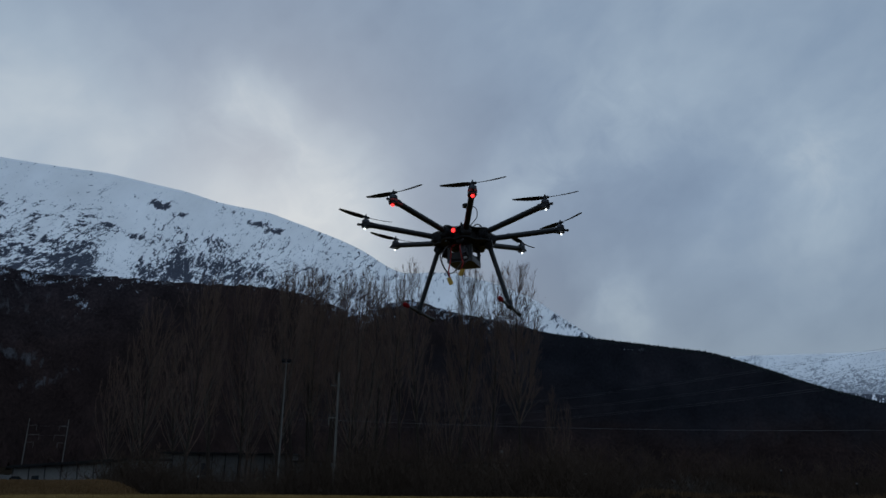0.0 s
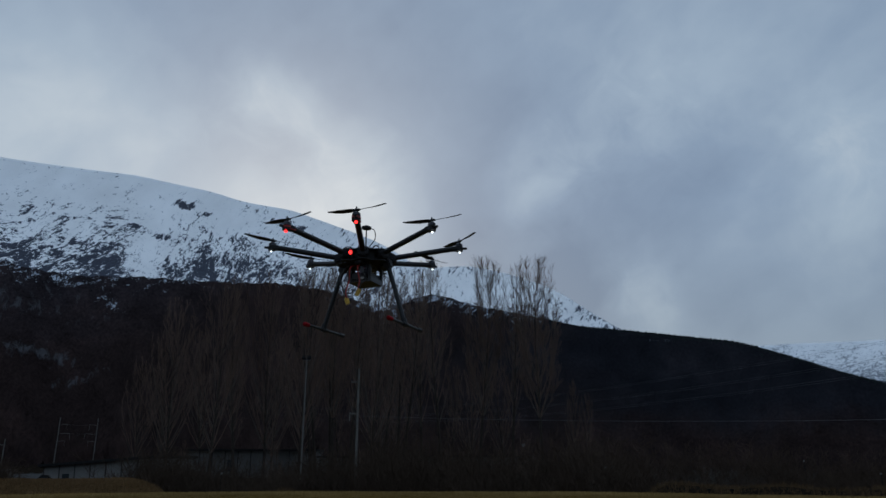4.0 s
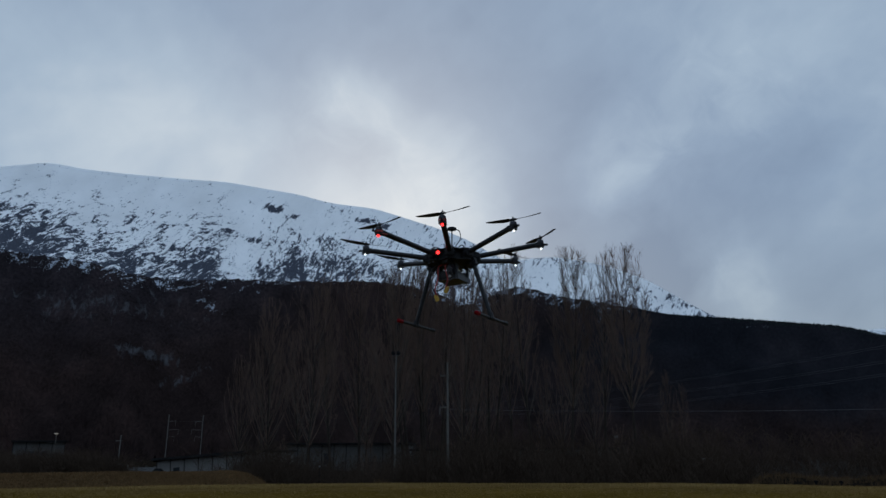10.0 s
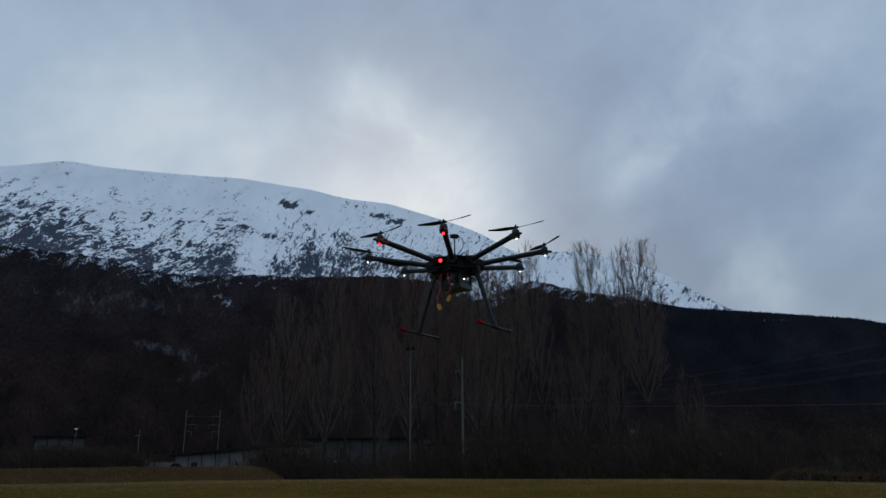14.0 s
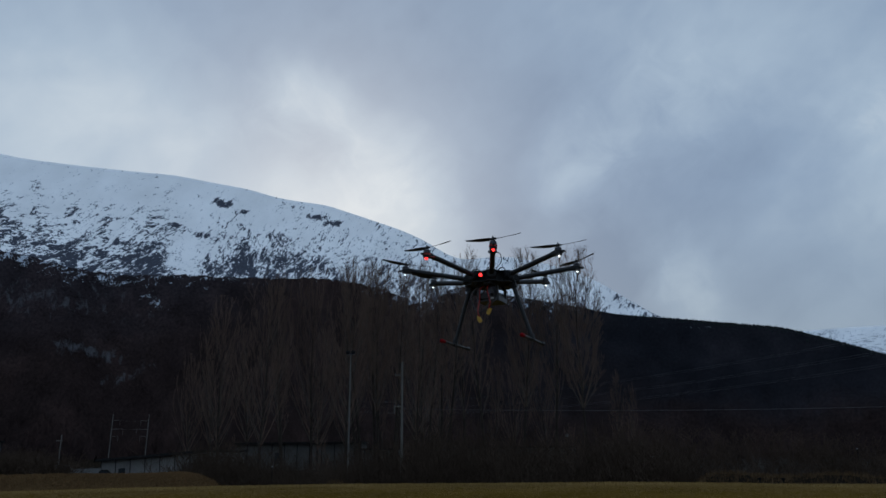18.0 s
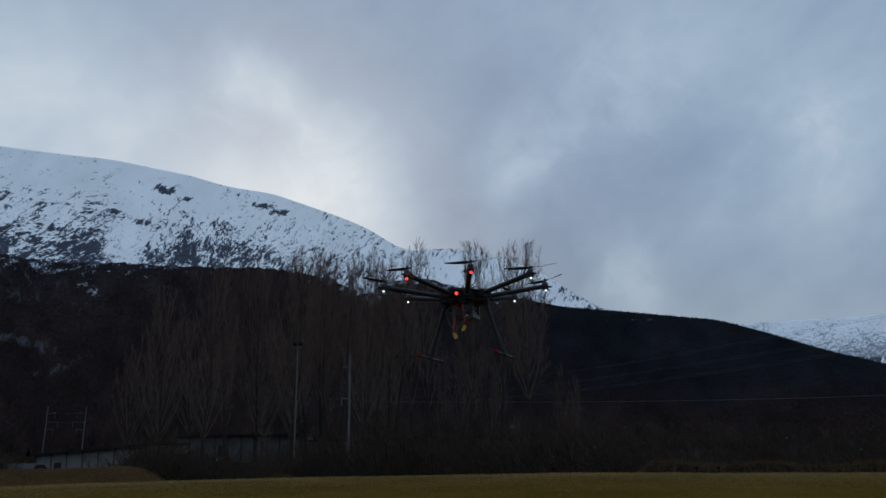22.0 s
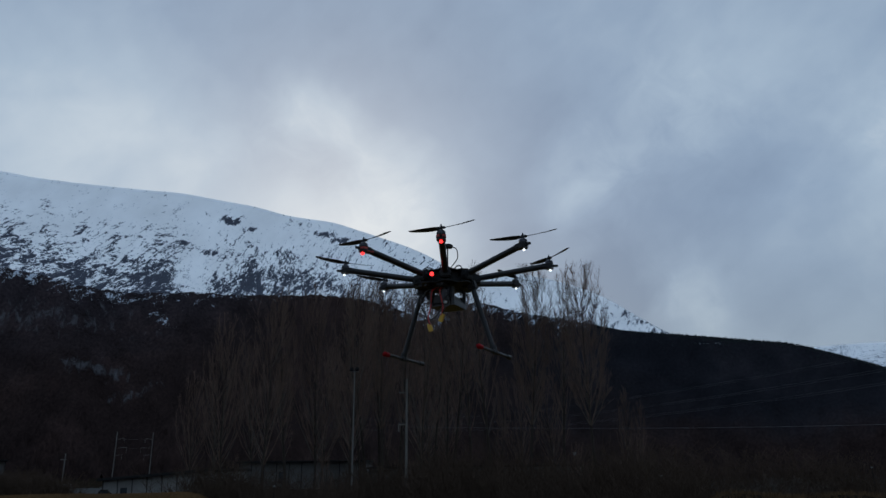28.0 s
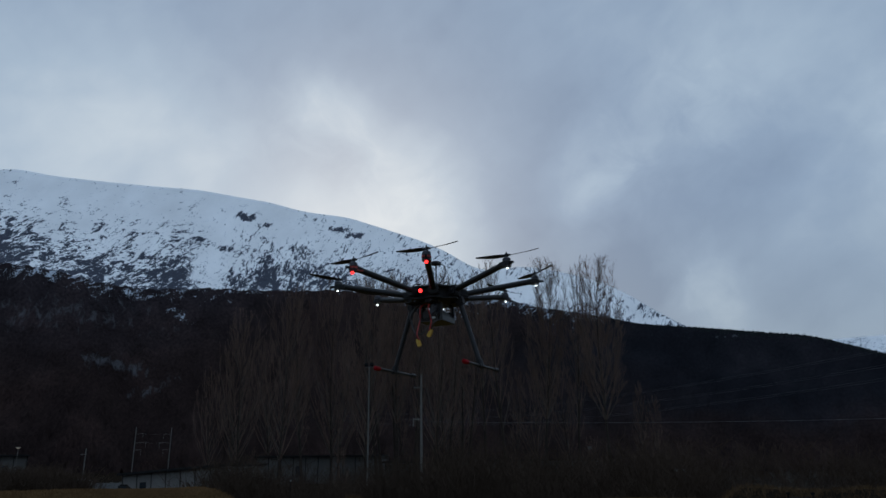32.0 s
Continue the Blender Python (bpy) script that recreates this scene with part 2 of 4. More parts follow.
def forest_floor(name):
    """Hillside of bare woods and rock, with a last scatter of snow at its upper edge."""
    m = bpy.data.materials.new(name)
    m.use_nodes = True
    n = Nodes(m.node_tree)
    geo = n.add("ShaderNodeNewGeometry")
    where = geo.outputs["Position"]
    face = n.add("ShaderNodeAttribute", attribute="face").outputs["Vector"]
    woods = n.noise(face, 0.012, 5.0, 0.6).outputs["Fac"]
    crowns = n.math("ADD", n.math("MULTIPLY", n.noise(face, 0.10, 5.0, 0.68).outputs["Fac"], 0.65), n.math("MULTIPLY", woods, 0.35))
    green = n.noise(where, 0.003, 3.0, 0.5).outputs["Fac"]
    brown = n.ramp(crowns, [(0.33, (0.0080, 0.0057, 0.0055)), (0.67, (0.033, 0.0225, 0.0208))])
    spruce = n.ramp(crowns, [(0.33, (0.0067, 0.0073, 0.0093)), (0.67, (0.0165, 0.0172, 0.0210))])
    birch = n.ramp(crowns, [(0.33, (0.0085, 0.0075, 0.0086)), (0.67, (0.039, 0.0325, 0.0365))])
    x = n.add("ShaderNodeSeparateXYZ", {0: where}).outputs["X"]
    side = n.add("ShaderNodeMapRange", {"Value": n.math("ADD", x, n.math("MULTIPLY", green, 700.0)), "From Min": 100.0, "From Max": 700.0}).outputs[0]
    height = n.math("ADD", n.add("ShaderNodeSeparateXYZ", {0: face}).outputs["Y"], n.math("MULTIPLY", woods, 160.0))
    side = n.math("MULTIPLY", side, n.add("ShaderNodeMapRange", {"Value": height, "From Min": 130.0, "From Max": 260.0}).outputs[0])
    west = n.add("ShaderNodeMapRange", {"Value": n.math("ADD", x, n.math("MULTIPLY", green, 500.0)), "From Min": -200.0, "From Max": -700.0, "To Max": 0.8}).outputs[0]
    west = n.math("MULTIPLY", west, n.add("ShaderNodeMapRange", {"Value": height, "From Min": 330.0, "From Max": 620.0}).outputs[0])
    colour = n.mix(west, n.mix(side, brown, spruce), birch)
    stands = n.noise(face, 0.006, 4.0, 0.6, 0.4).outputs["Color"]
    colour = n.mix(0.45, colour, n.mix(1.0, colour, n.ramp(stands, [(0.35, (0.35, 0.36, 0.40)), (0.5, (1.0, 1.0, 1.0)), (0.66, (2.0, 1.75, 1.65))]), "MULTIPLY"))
    # crags and scree low on the hillside, snow pockets high on it
    amount = n.add("ShaderNodeAttribute", attribute="crag").outputs["Fac"]
    seam = n.noise(n.add("ShaderNodeMapping", {"Vector": face, "Rotation": (0, 0, radians(25)), "Scale": (1.0, 0.6, 1.0)}).outputs[0], 0.045, 6.0, 0.66, 0.5).outputs["Fac"]
    rock = n.add("ShaderNodeMapRange", {"Value": n.math("ADD", seam, n.math("MULTIPLY", amount, 0.29)), "From Min": 0.70, "From Max": 0.86}).outputs[0]
    colour = n.mix(rock, colour, n.ramp(crowns, [(0.3, (0.025, 0.025, 0.028)), (0.7, (0.085, 0.085, 0.09))]))
    top = n.add("ShaderNodeAttribute", attribute="snowpocket").outputs["Fac"]
    lean = n.add("ShaderNodeMapping", {"Vector": face, "Rotation": (0, 0, radians(24)), "Scale": (2.1, 1.0, 1.0)})
    lean.vector_type = "TEXTURE"
    flecks = n.math("ADD", n.math("MULTIPLY", n.noise(lean.outputs[0], 0.045, 5.0, 0.66, 0.6).outputs["Fac"], 0.62), n.math("MULTIPLY", n.noise(face, 0.17, 4.0, 0.66, 0.3).outputs["Fac"], 0.48))
    pocket = n.add("ShaderNodeMapRange", {"Value": n.math("ADD", flecks, n.math("MULTIPLY", top, 0.27)), "From Min": 0.785, "From Max": 0.84}).outputs[0]
    colour = n.mix(n.math("MULTIPLY", pocket, 0.85), colour, (0.50, 0.55, 0.62))
    b = n.add("ShaderNodeBump", {"Height": crowns, "Strength": 0.8, "Distance": 8.0})
    p = n.add("ShaderNodeBsdfPrincipled", {"Base Color": colour, "Roughness": 1.0, "Normal": b.outputs[0], "Specular IOR Level": 0.0})
    n.add("ShaderNodeOutputMaterial", {"Surface": p.outputs[0]})
    return m


def field_ground(name):
    m = bpy.data.materials.new(name)
    m.use_nodes = True
    n = Nodes(m.node_tree)
    where = n.add("ShaderNodeNewGeometry").outputs["Position"]
    a, b = n.noise(where, 0.16, 4.0, 0.6).outputs["Fac"], n.noise(where, 6.0, 4.0, 0.65).outputs["Fac"]
    turf = n.ramp(n.math("ADD", n.math("MULTIPLY", a, 0.55), n.math("MULTIPLY", b, 0.45)), [(0.3, (0.046, 0.029, 0.0055)), (0.5, (0.086, 0.053, 0.0105)), (0.7, (0.135, 0.082, 0.020))])
    y = n.add("ShaderNodeSeparateXYZ", {0: where}).outputs["Y"]
    x = n.add("ShaderNodeSeparateXYZ", {0: where}).outputs["X"]
    bow = n.math("MULTIPLY", n.math("MINIMUM", n.math("MULTIPLY", x, x), 900.0), 0.0125)
    past = n.math("ADD", n.math("SUBTRACT", n.math("ADD", y, bow), 36.8), n.math("MULTIPLY", n.math("SUBTRACT", a, 0.5), 4.0))
    fringe = n.add("ShaderNodeMapRange", {"Value": past, "From Min": -2.5, "From Max": -0.3, "To Max": 0.85}).outputs[0]
    turf = n.mix(fringe, turf, n.ramp(b, [(0.3, (0.17, 0.118, 0.048)), (0.7, (0.34, 0.24, 0.110))]))
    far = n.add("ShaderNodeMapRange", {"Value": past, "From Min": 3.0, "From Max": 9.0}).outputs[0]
    # woodland litter, darkened: the shade under the woods is put into its colour
    shaded_litter = n.ramp(b, [(0.3, (0.007, 0.0056, 0.0044)), (0.7, (0.022, 0.0165, 0.0115))])
    west = n.add("ShaderNodeMapRange", {"Value": x, "From Min": -14.0, "From Max": -19.0}).outputs[0]
    away = n.math("SQRT", n.math("ADD", n.math("MULTIPLY", x, x), n.math("MULTIPLY", y, y)))
    bank = n.math("MULTIPLY", west, n.add("ShaderNodeMapRange", {"Value": away, "From Min": 66.0, "From Max": 60.0}).outputs[0])
    shaded_litter = n.mix(bank, shaded_litter, n.ramp(b, [(0.3, (0.036, 0.021, 0.010)), (0.7, (0.105, 0.063, 0.029))]))
    colour = n.mix(far, turf, shaded_litter)
    bump = n.add("ShaderNodeBump", {"Height": b, "Strength": 0.6, "Distance": 0.05})
    p = n.add("ShaderNodeBsdfPrincipled", {"Base Color": colour, "Roughness": 0.95, "Normal": bump.outputs[0], "Specular IOR Level": 0.0})
    n.add("ShaderNodeOutputMaterial", {"Surface": p.outputs[0]})
    return m


CARBON = surface("carbon_fibre", ((0.005, 0.0055, 0.0065), (0.013, 0.0138, 0.0165)), 30, 0.48, 0.0, 0.05, 220, specular=0.32)
BLACK = surface("black_plastic", ((0.006, 0.006, 0.007), (0.014, 0.014, 0.016)), 25, 0.55, 0, 0.05, 160, specular=0.3)
DARKMETAL = surface("dark_anodised_metal", ((0.03, 0.03, 0.035), (0.07, 0.07, 0.08)), 40, 0.35, 0.8, 0.0, 200)
BATTERY = surface("grey_battery_wrap", ((0.007, 0.0075, 0.0085), (0.016, 0.0165, 0.019)), 18, 0.55, 0, 0.1, 90)
TRAY = surface("dull_grey_aluminium", ((0.035, 0.037, 0.041), (0.072, 0.075, 0.081)), 30, 0.5, 0.3, 0.0, 150)
REDRUBBER = surface("red_rubber", ((0.17, 0.003, 0.006), (0.27, 0.006, 0.009)), 30, 0.75, 0, 0.1, 150, specular=0.1)
REDSHELL = surface("red_plastic_shell", ((0.30, 0.018, 0.014), (0.48, 0.035, 0.028)), 30, 0.45, 0, 0.05, 150)
REDWIRE = surface("red_silicone_wire", ((0.22, 0.010, 0.009), (0.34, 0.019, 0.016)), 30, 0.5)
BLACKWIRE = surface("black_silicone_wire", ((0.010, 0.010, 0.010), (0.022, 0.022, 0.022)), 30, 0.5)
YELLOW = surface("yellow_nylon_connector", ((0.40, 0.23, 0.012), (0.55, 0.33, 0.03)), 40, 0.45)
WHITEPLUG = surface("white_nylon_plug", ((0.24, 0.24, 0.23), (0.36, 0.36, 0.35)), 40, 0.5)
RED_LIGHT = glowing("red_light", (1.0, 0.03, 0.03), 3.2)
WHITE_LIGHT = glowing("white_light", (0.86, 0.95, 1.0), 3.2)
AMBER_LIGHT = glowing("white_street_light", (1.0, 0.93, 0.8), 0.55)
# Furrowed trunk bark darkened, limb bark paled: skylight on upper stems is painted in.
SHADEBARK = surface("shaded_furrowed_bark", ((0.017, 0.0135, 0.011), (0.055, 0.044, 0.036)), 1.5, 0.95, 0, 0.5, 14, specular=0.1)
BARK = surface("grey_bark", ((0.036, 0.030, 0.025), (0.130, 0.110, 0.092)), 1.5, 0.95, 0, 0.4, 14, specular=0.1)
TWIGS = surface("brown_twigs", ((0.069, 0.0455, 0.035), (0.176, 0.117, 0.090)), 0.4, 0.95, 0, 0, 6, specular=0.1)
SCRUB = surface("brown_scrub", ((0.024, 0.0168, 0.0118), (0.074, 0.050, 0.035)), 0.5, 0.95, 0, 0, 8, specular=0.1)
NEEDLES = surface("dark_spruce_needles", ((0.007, 0.010, 0.012), (0.021, 0.027, 0.028)), 0.05, 0.95, 0, 0, 0.5, specular=0.1)
GRASS = surface("winter_grass", ((0.125, 0.080, 0.025), (0.275, 0.180, 0.064)), 0.25, 0.9, 0, 0, 3.0, specular=0.1)
DRYGRASS = surface("dry_tall_grass", ((0.080, 0.046, 0.021), (0.195, 0.116, 0.052)), 0.3, 0.95, 0, 0, 4.0, specular=0.1)
CONCRETE = surface("weathered_grey_wall", ((0.105, 0.101, 0.097), (0.215, 0.208, 0.200)), 0.35, 0.9, 0, 0.2, 5.0, specular=0.2)
ROOFING = surface("dark_roofing", ((0.006, 0.006, 0.0065), (0.014, 0.0135, 0.014)), 0.6, 0.85, 0, 0.1, 6.0, specular=0.2)
GALVANISED = surface("galvanised_steel", ((0.080, 0.076, 0.070), (0.140, 0.134, 0.124)), 1.2, 0.6, 0.2, 0, 9.0)
ROUGHGRASS = surface("rough_brown_grass", ((0.054, 0.033, 0.017), (0.138, 0.084, 0.042)), 0.3, 0.95, 0, 0, 4.0, specular=0.1)
DIMWALL = surface("dim_grey_wall", ((0.026, 0.025, 0.025), (0.052, 0.050, 0.049)), 0.35, 0.9, 0, 0.2, 5.0, specular=0.2)
HALLWALL = surface("grey_rendered_wall", ((0.060, 0.058, 0.057), (0.115, 0.112, 0.108)), 0.35, 0.9, 0, 0.2, 5.0, specular=0.2)
WOODPOLE = surface("weathered_timber_pole", ((0.090, 0.085, 0.076), (0.175, 0.165, 0.149)), 1.5, 0.9, 0, 0.3, 12.0, specular=0.1)
CABLE = surface("aluminium_cable", ((0.060, 0.060, 0.064), (0.115, 0.115, 0.120)), 0.2, 0.7, 0.0, 0, 4.0)
WHITEPAINT = surface("dirty_white_paint", ((0.085, 0.086, 0.086), (0.16, 0.161, 0.160)), 0.7, 0.7, 0, 0, 7.0)
DARKPAINT = surface("dark_machine_paint", ((0.005, 0.005, 0.0055), (0.012, 0.012, 0.013)), 1.5, 0.8, 0, 0, 9.0, specular=0.1)
PANE = surface("dark_window_pane", ((0.015, 0.018, 0.022), (0.03, 0.034, 0.04)), 1.0, 0.12)


# ---- building helpers ----
def part(name, bm, material, parent=None, label=""):
    """Links a bmesh as one mesh object, under a thing or a part."""
    me = bpy.data.meshes.new(name)
    bm.to_mesh(me)
    bm.free()
    me.materials.append(material)
    ob = new(name, me)
    ob.parent = parent
    if label:
        ob["label"] = label
    return ob


def sheet_mesh(name, verts, faces, material, parent=None, smooth=False):
    me = bpy.data.meshes.new(name)
    me.from_pydata([tuple(v) for v in verts], [], faces)
    me.materials.append(material)
    if smooth:
        me.polygons.foreach_set("use_smooth", [True] * len(me.polygons))
    me.update()
    ob = new(name, me)
    ob.parent = parent
    return ob


def empty(name, m, label, category, group="", kind=""):
    ob = new(name)
    ob.matrix_world = m
    ob.empty_display_size = 0.2
    return tagged(ob, label, category, group, kind)


def box(bm, size, at=(0, 0, 0), rot=None, bevel=0.0):
    """A bevelled block of that size, centred at at."""
    m = Matrix.Translation(at) @ (rot or Matrix()) @ Matrix.Diagonal((*size, 1))
    vs = bmesh.ops.create_cube(bm, size=1.0, matrix=m)["verts"]
    if bevel:
        es = list({e for v in vs for e in v.link_edges})
        bmesh.ops.bevel(bm, geom=es, offset=bevel, segments=2, affect="EDGES", clamp_overlap=True)
    return bm


def rod(bm, a, b, r1, r2=None, sides=12, caps=True):
    """A tapered round rod from a to b."""
    a, b = Vector(a), Vector(b)
    d = b - a
    m = Matrix.Translation((a + b) / 2) @ d.to_track_quat("Z", "Y").to_matrix().to_4x4()
    bmesh.ops.create_cone(bm, cap_ends=caps, segments=sides, radius1=r1, radius2=r1 if r2 is None else r2, depth=d.length, matrix=m)
    return bm


def ball(bm, at, r, squash=1.0, u=14, v=9):
    bmesh.ops.create_uvsphere(bm, u_segments=u, v_segments=v, radius=r, matrix=Matrix.Translation(at) @ Matrix.Diagonal((1, 1, squash, 1)))
    return bm


def hose(bm, points, r, sides=8, steps=5):
    """A round hose along a smooth line through the points."""
    pts = [Vector(p) for p in points]
    line = []
    for i in range(len(pts) - 1):
        p0, p1, p2, p3 = pts[max(i - 1, 0)], pts[i], pts[i + 1], pts[min(i + 2, len(pts) - 1)]
        for k in range(steps):
            u = k / steps
            line.append(0.5 * (2 * p1 + (p2 - p0) * u + (2 * p0 - 5 * p1 + 4 * p2 - p3) * u * u + (3 * p1 - p0 - 3 * p2 + p3) * u ** 3))
    line.append(pts[-1])
    rings = []
    for i, p in enumerate(line):
        d = (line[min(i + 1, len(line) - 1)] - line[max(i - 1, 0)]).normalized()
        q = d.to_track_quat("Z", "Y")
        rings.append([bm.verts.new(p + q @ Vector((r * math.cos(k * math.tau / sides), r * math.sin(k * math.tau / sides), 0))) for k in range(sides)])
    for a, b in zip(rings, rings[1:]):
        for k in range(sides):
            bm.faces.new((a[k], a[(k + 1) % sides], b[(k + 1) % sides], b[k]))
    bm.faces.new(rings[0][::-1])
    bm.faces.new(rings[-1])
    return bm


def smooth(lo, hi, v):
    u = min(max((v - lo) / (hi - lo), 0.0), 1.0)
    return u * u * (3 - 2 * u)


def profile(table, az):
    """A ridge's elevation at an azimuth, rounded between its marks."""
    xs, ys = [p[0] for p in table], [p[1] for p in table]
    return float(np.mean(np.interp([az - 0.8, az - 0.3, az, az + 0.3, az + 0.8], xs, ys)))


def fbm(x, y, z=0.0, octaves=5):
    return noise.fractal(Vector((x, y, z)), 0.9, 2.1, octaves)


# ---- ground: mown terrace with a brow, then lower valley floor ----
EYE, VALLEY = 1.7, -4.0


def brow(x):
    return 36.8 - 0.0125 * min(x * x, 900.0)


def ground_height(x, y):
    beyond = y - brow(x)
    r = math.hypot(x, y)
    az = math.degrees(math.atan2(x, y))
    yard = 1.9 * smooth(-20.0, -26.0, az) * smooth(-90.0, -60.0, az)
    z = (VALLEY + yard) * smooth(0.0, 22.0, beyond) if y > 0 else 0.0
    # grassy bank beyond the field's western edge
    if y > 0:
        bank = smooth(-16.5, -25.0, az) * smooth(-75.0, -60.0, az)
        z += (0.26 - z) * bank * math.exp(-((r - 54.0 - 1.5 * math.sin(az * 0.5)) / 4.2) ** 2)
        z += (-0.35 - z) * smooth(10.0, 15.0, az) * math.exp(-((r - 61.0) / 6.0) ** 2) * (0.96 + 0.04 * math.sin(az * 0.9))
        z += (-0.75 - z) * math.exp(-((az + 13.5) / 2.6) ** 2) * math.exp(-((r - 58.0) / 5.0) ** 2)
    if r < 400:
        z += 0.05 * fbm(x * 0.12, y * 0.12) * smooth(1.0, 10.0, r)
    return z


rings = [0.0] + [0.8 * 1.18 ** i for i in range(14)] + [9 + 0.9 * i for i in range(72)] + [75 * 1.075 ** i for i in range(58)]
COLS = 240
verts, faces = [], []
for r in rings:
    for c in range(COLS):
        a = math.tau * c / COLS
        verts.append((r * math.sin(a), r * math.cos(a), ground_height(r * math.sin(a), r * math.cos(a))))
for i in range(len(rings) - 1):
    for c in range(COLS):
        d = (c + 1) % COLS
        faces.append((i * COLS + c, (i + 1) * COLS + c, (i + 1) * COLS + d, i * COLS + d))
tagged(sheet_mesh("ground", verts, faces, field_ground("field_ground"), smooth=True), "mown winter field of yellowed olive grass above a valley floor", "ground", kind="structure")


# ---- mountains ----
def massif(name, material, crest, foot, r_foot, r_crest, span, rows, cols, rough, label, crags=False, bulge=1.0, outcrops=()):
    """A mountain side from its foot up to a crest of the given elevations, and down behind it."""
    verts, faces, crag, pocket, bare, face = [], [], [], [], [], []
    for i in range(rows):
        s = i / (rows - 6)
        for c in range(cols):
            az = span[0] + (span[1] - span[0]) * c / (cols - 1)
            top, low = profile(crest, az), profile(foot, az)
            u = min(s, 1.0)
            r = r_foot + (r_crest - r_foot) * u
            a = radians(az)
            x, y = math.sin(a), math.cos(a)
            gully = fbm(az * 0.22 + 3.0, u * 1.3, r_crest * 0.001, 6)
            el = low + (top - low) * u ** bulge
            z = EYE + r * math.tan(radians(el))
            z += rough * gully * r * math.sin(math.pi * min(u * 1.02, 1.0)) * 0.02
            r *= 1.0 + 0.035 * gully * math.sin(math.pi * u)
            z += rough * 0.0011 * r * fbm(az * 2.6, u * 9.0, 7.0, 5) * (0.3 + 0.7 * (1 - u))
            if crags:
                z += 7.0 * fbm(az * 5.0, u * 14.0, 2.0, 6) * smooth(9.0, -2.0, az)
            if s > 1.0:
                r += (s - 1.0) * r_crest * 2.0
                z -= (s - 1.0) * r_crest * 0.9
            verts.append((x * r, y * r, z))
            face += [radians(az) * 2700.0, radians(el) * 2700.0, 0.0]
            bare.append(sum(k * math.exp(-((az - a0) / wa) ** 2 - ((el - e0) / we) ** 2) for a0, e0, wa, we, k in outcrops))
            if crags:
                spot = math.exp(-((az + 33.2) / 1.5) ** 2 - ((el - 6.7) / 0.8) ** 2) + 0.9 * math.exp(-((az + 30.6) / 1.6) ** 2 - ((el - 6.8) / 0.6) ** 2)
                spot += 0.75 * math.exp(-((az + 29.0 - (el - 5.6) * 1.7) / 1.3) ** 2 - ((el - 5.5) / 1.1) ** 2) + 0.75 * math.exp(-((az + 35.0) / 9.0) ** 2 - ((el - 10.4) / 1.6) ** 2)
                crag.append(min(spot, 1.0))
                near = math.exp(-((top - el) / 1.5) ** 2)
                streak = 0.78 * math.exp(-((az + 28.27 - (11.75 - el) * 0.68) / 1.25) ** 2 - ((el - 10.9) / 1.3) ** 2)
                ledge = 0.66 * math.exp(-((az - 14.5 + (el - 8.8) * 3) / 2.2) ** 2 - ((el - 8.75) / 0.22) ** 2)
                edge = near * (0.82 * smooth(9.0, 4.0, az) - 0.30 * smooth(-9.0, -13.0, az) + 0.27 * smooth(-18.0, -31.0, az))
                pocket.append(max(edge, streak, ledge))
    for i in range(rows - 1):
        for c in range(cols - 1):
            k = i * cols + c
            faces.append((k, k + 1, k + cols + 1, k + cols))
    ob = sheet_mesh(name, verts, faces, material, smooth=True)
    ob.data.attributes.new("face", "FLOAT_VECTOR", "POINT").data.foreach_set("vector", face)
    ob.data.attributes.new("outcrop", "FLOAT", "POINT").data.foreach_set("value", bare)
    if crags:
        for key, values in (("crag", crag), ("snowpocket", pocket)):
            ob.data.attributes.new(key, "FLOAT", "POINT").data.foreach_set("value", values)
    return tagged(ob, label, "mountain", kind="structure")


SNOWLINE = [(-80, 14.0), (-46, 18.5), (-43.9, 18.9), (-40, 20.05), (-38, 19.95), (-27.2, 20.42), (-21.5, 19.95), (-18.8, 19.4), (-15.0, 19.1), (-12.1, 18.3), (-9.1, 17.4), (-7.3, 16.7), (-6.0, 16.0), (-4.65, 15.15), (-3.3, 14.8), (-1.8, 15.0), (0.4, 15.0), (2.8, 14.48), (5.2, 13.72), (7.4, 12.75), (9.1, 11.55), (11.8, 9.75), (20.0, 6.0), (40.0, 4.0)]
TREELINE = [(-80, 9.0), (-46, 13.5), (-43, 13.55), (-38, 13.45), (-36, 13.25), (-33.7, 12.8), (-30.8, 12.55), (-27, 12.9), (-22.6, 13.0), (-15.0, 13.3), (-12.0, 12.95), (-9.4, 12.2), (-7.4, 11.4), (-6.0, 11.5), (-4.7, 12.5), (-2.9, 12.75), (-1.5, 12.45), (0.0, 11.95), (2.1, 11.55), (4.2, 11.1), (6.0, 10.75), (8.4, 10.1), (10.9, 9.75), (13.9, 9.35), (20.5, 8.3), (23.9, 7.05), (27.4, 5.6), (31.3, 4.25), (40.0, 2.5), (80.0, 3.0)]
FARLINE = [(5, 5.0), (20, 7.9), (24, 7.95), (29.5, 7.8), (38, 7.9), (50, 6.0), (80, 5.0)]
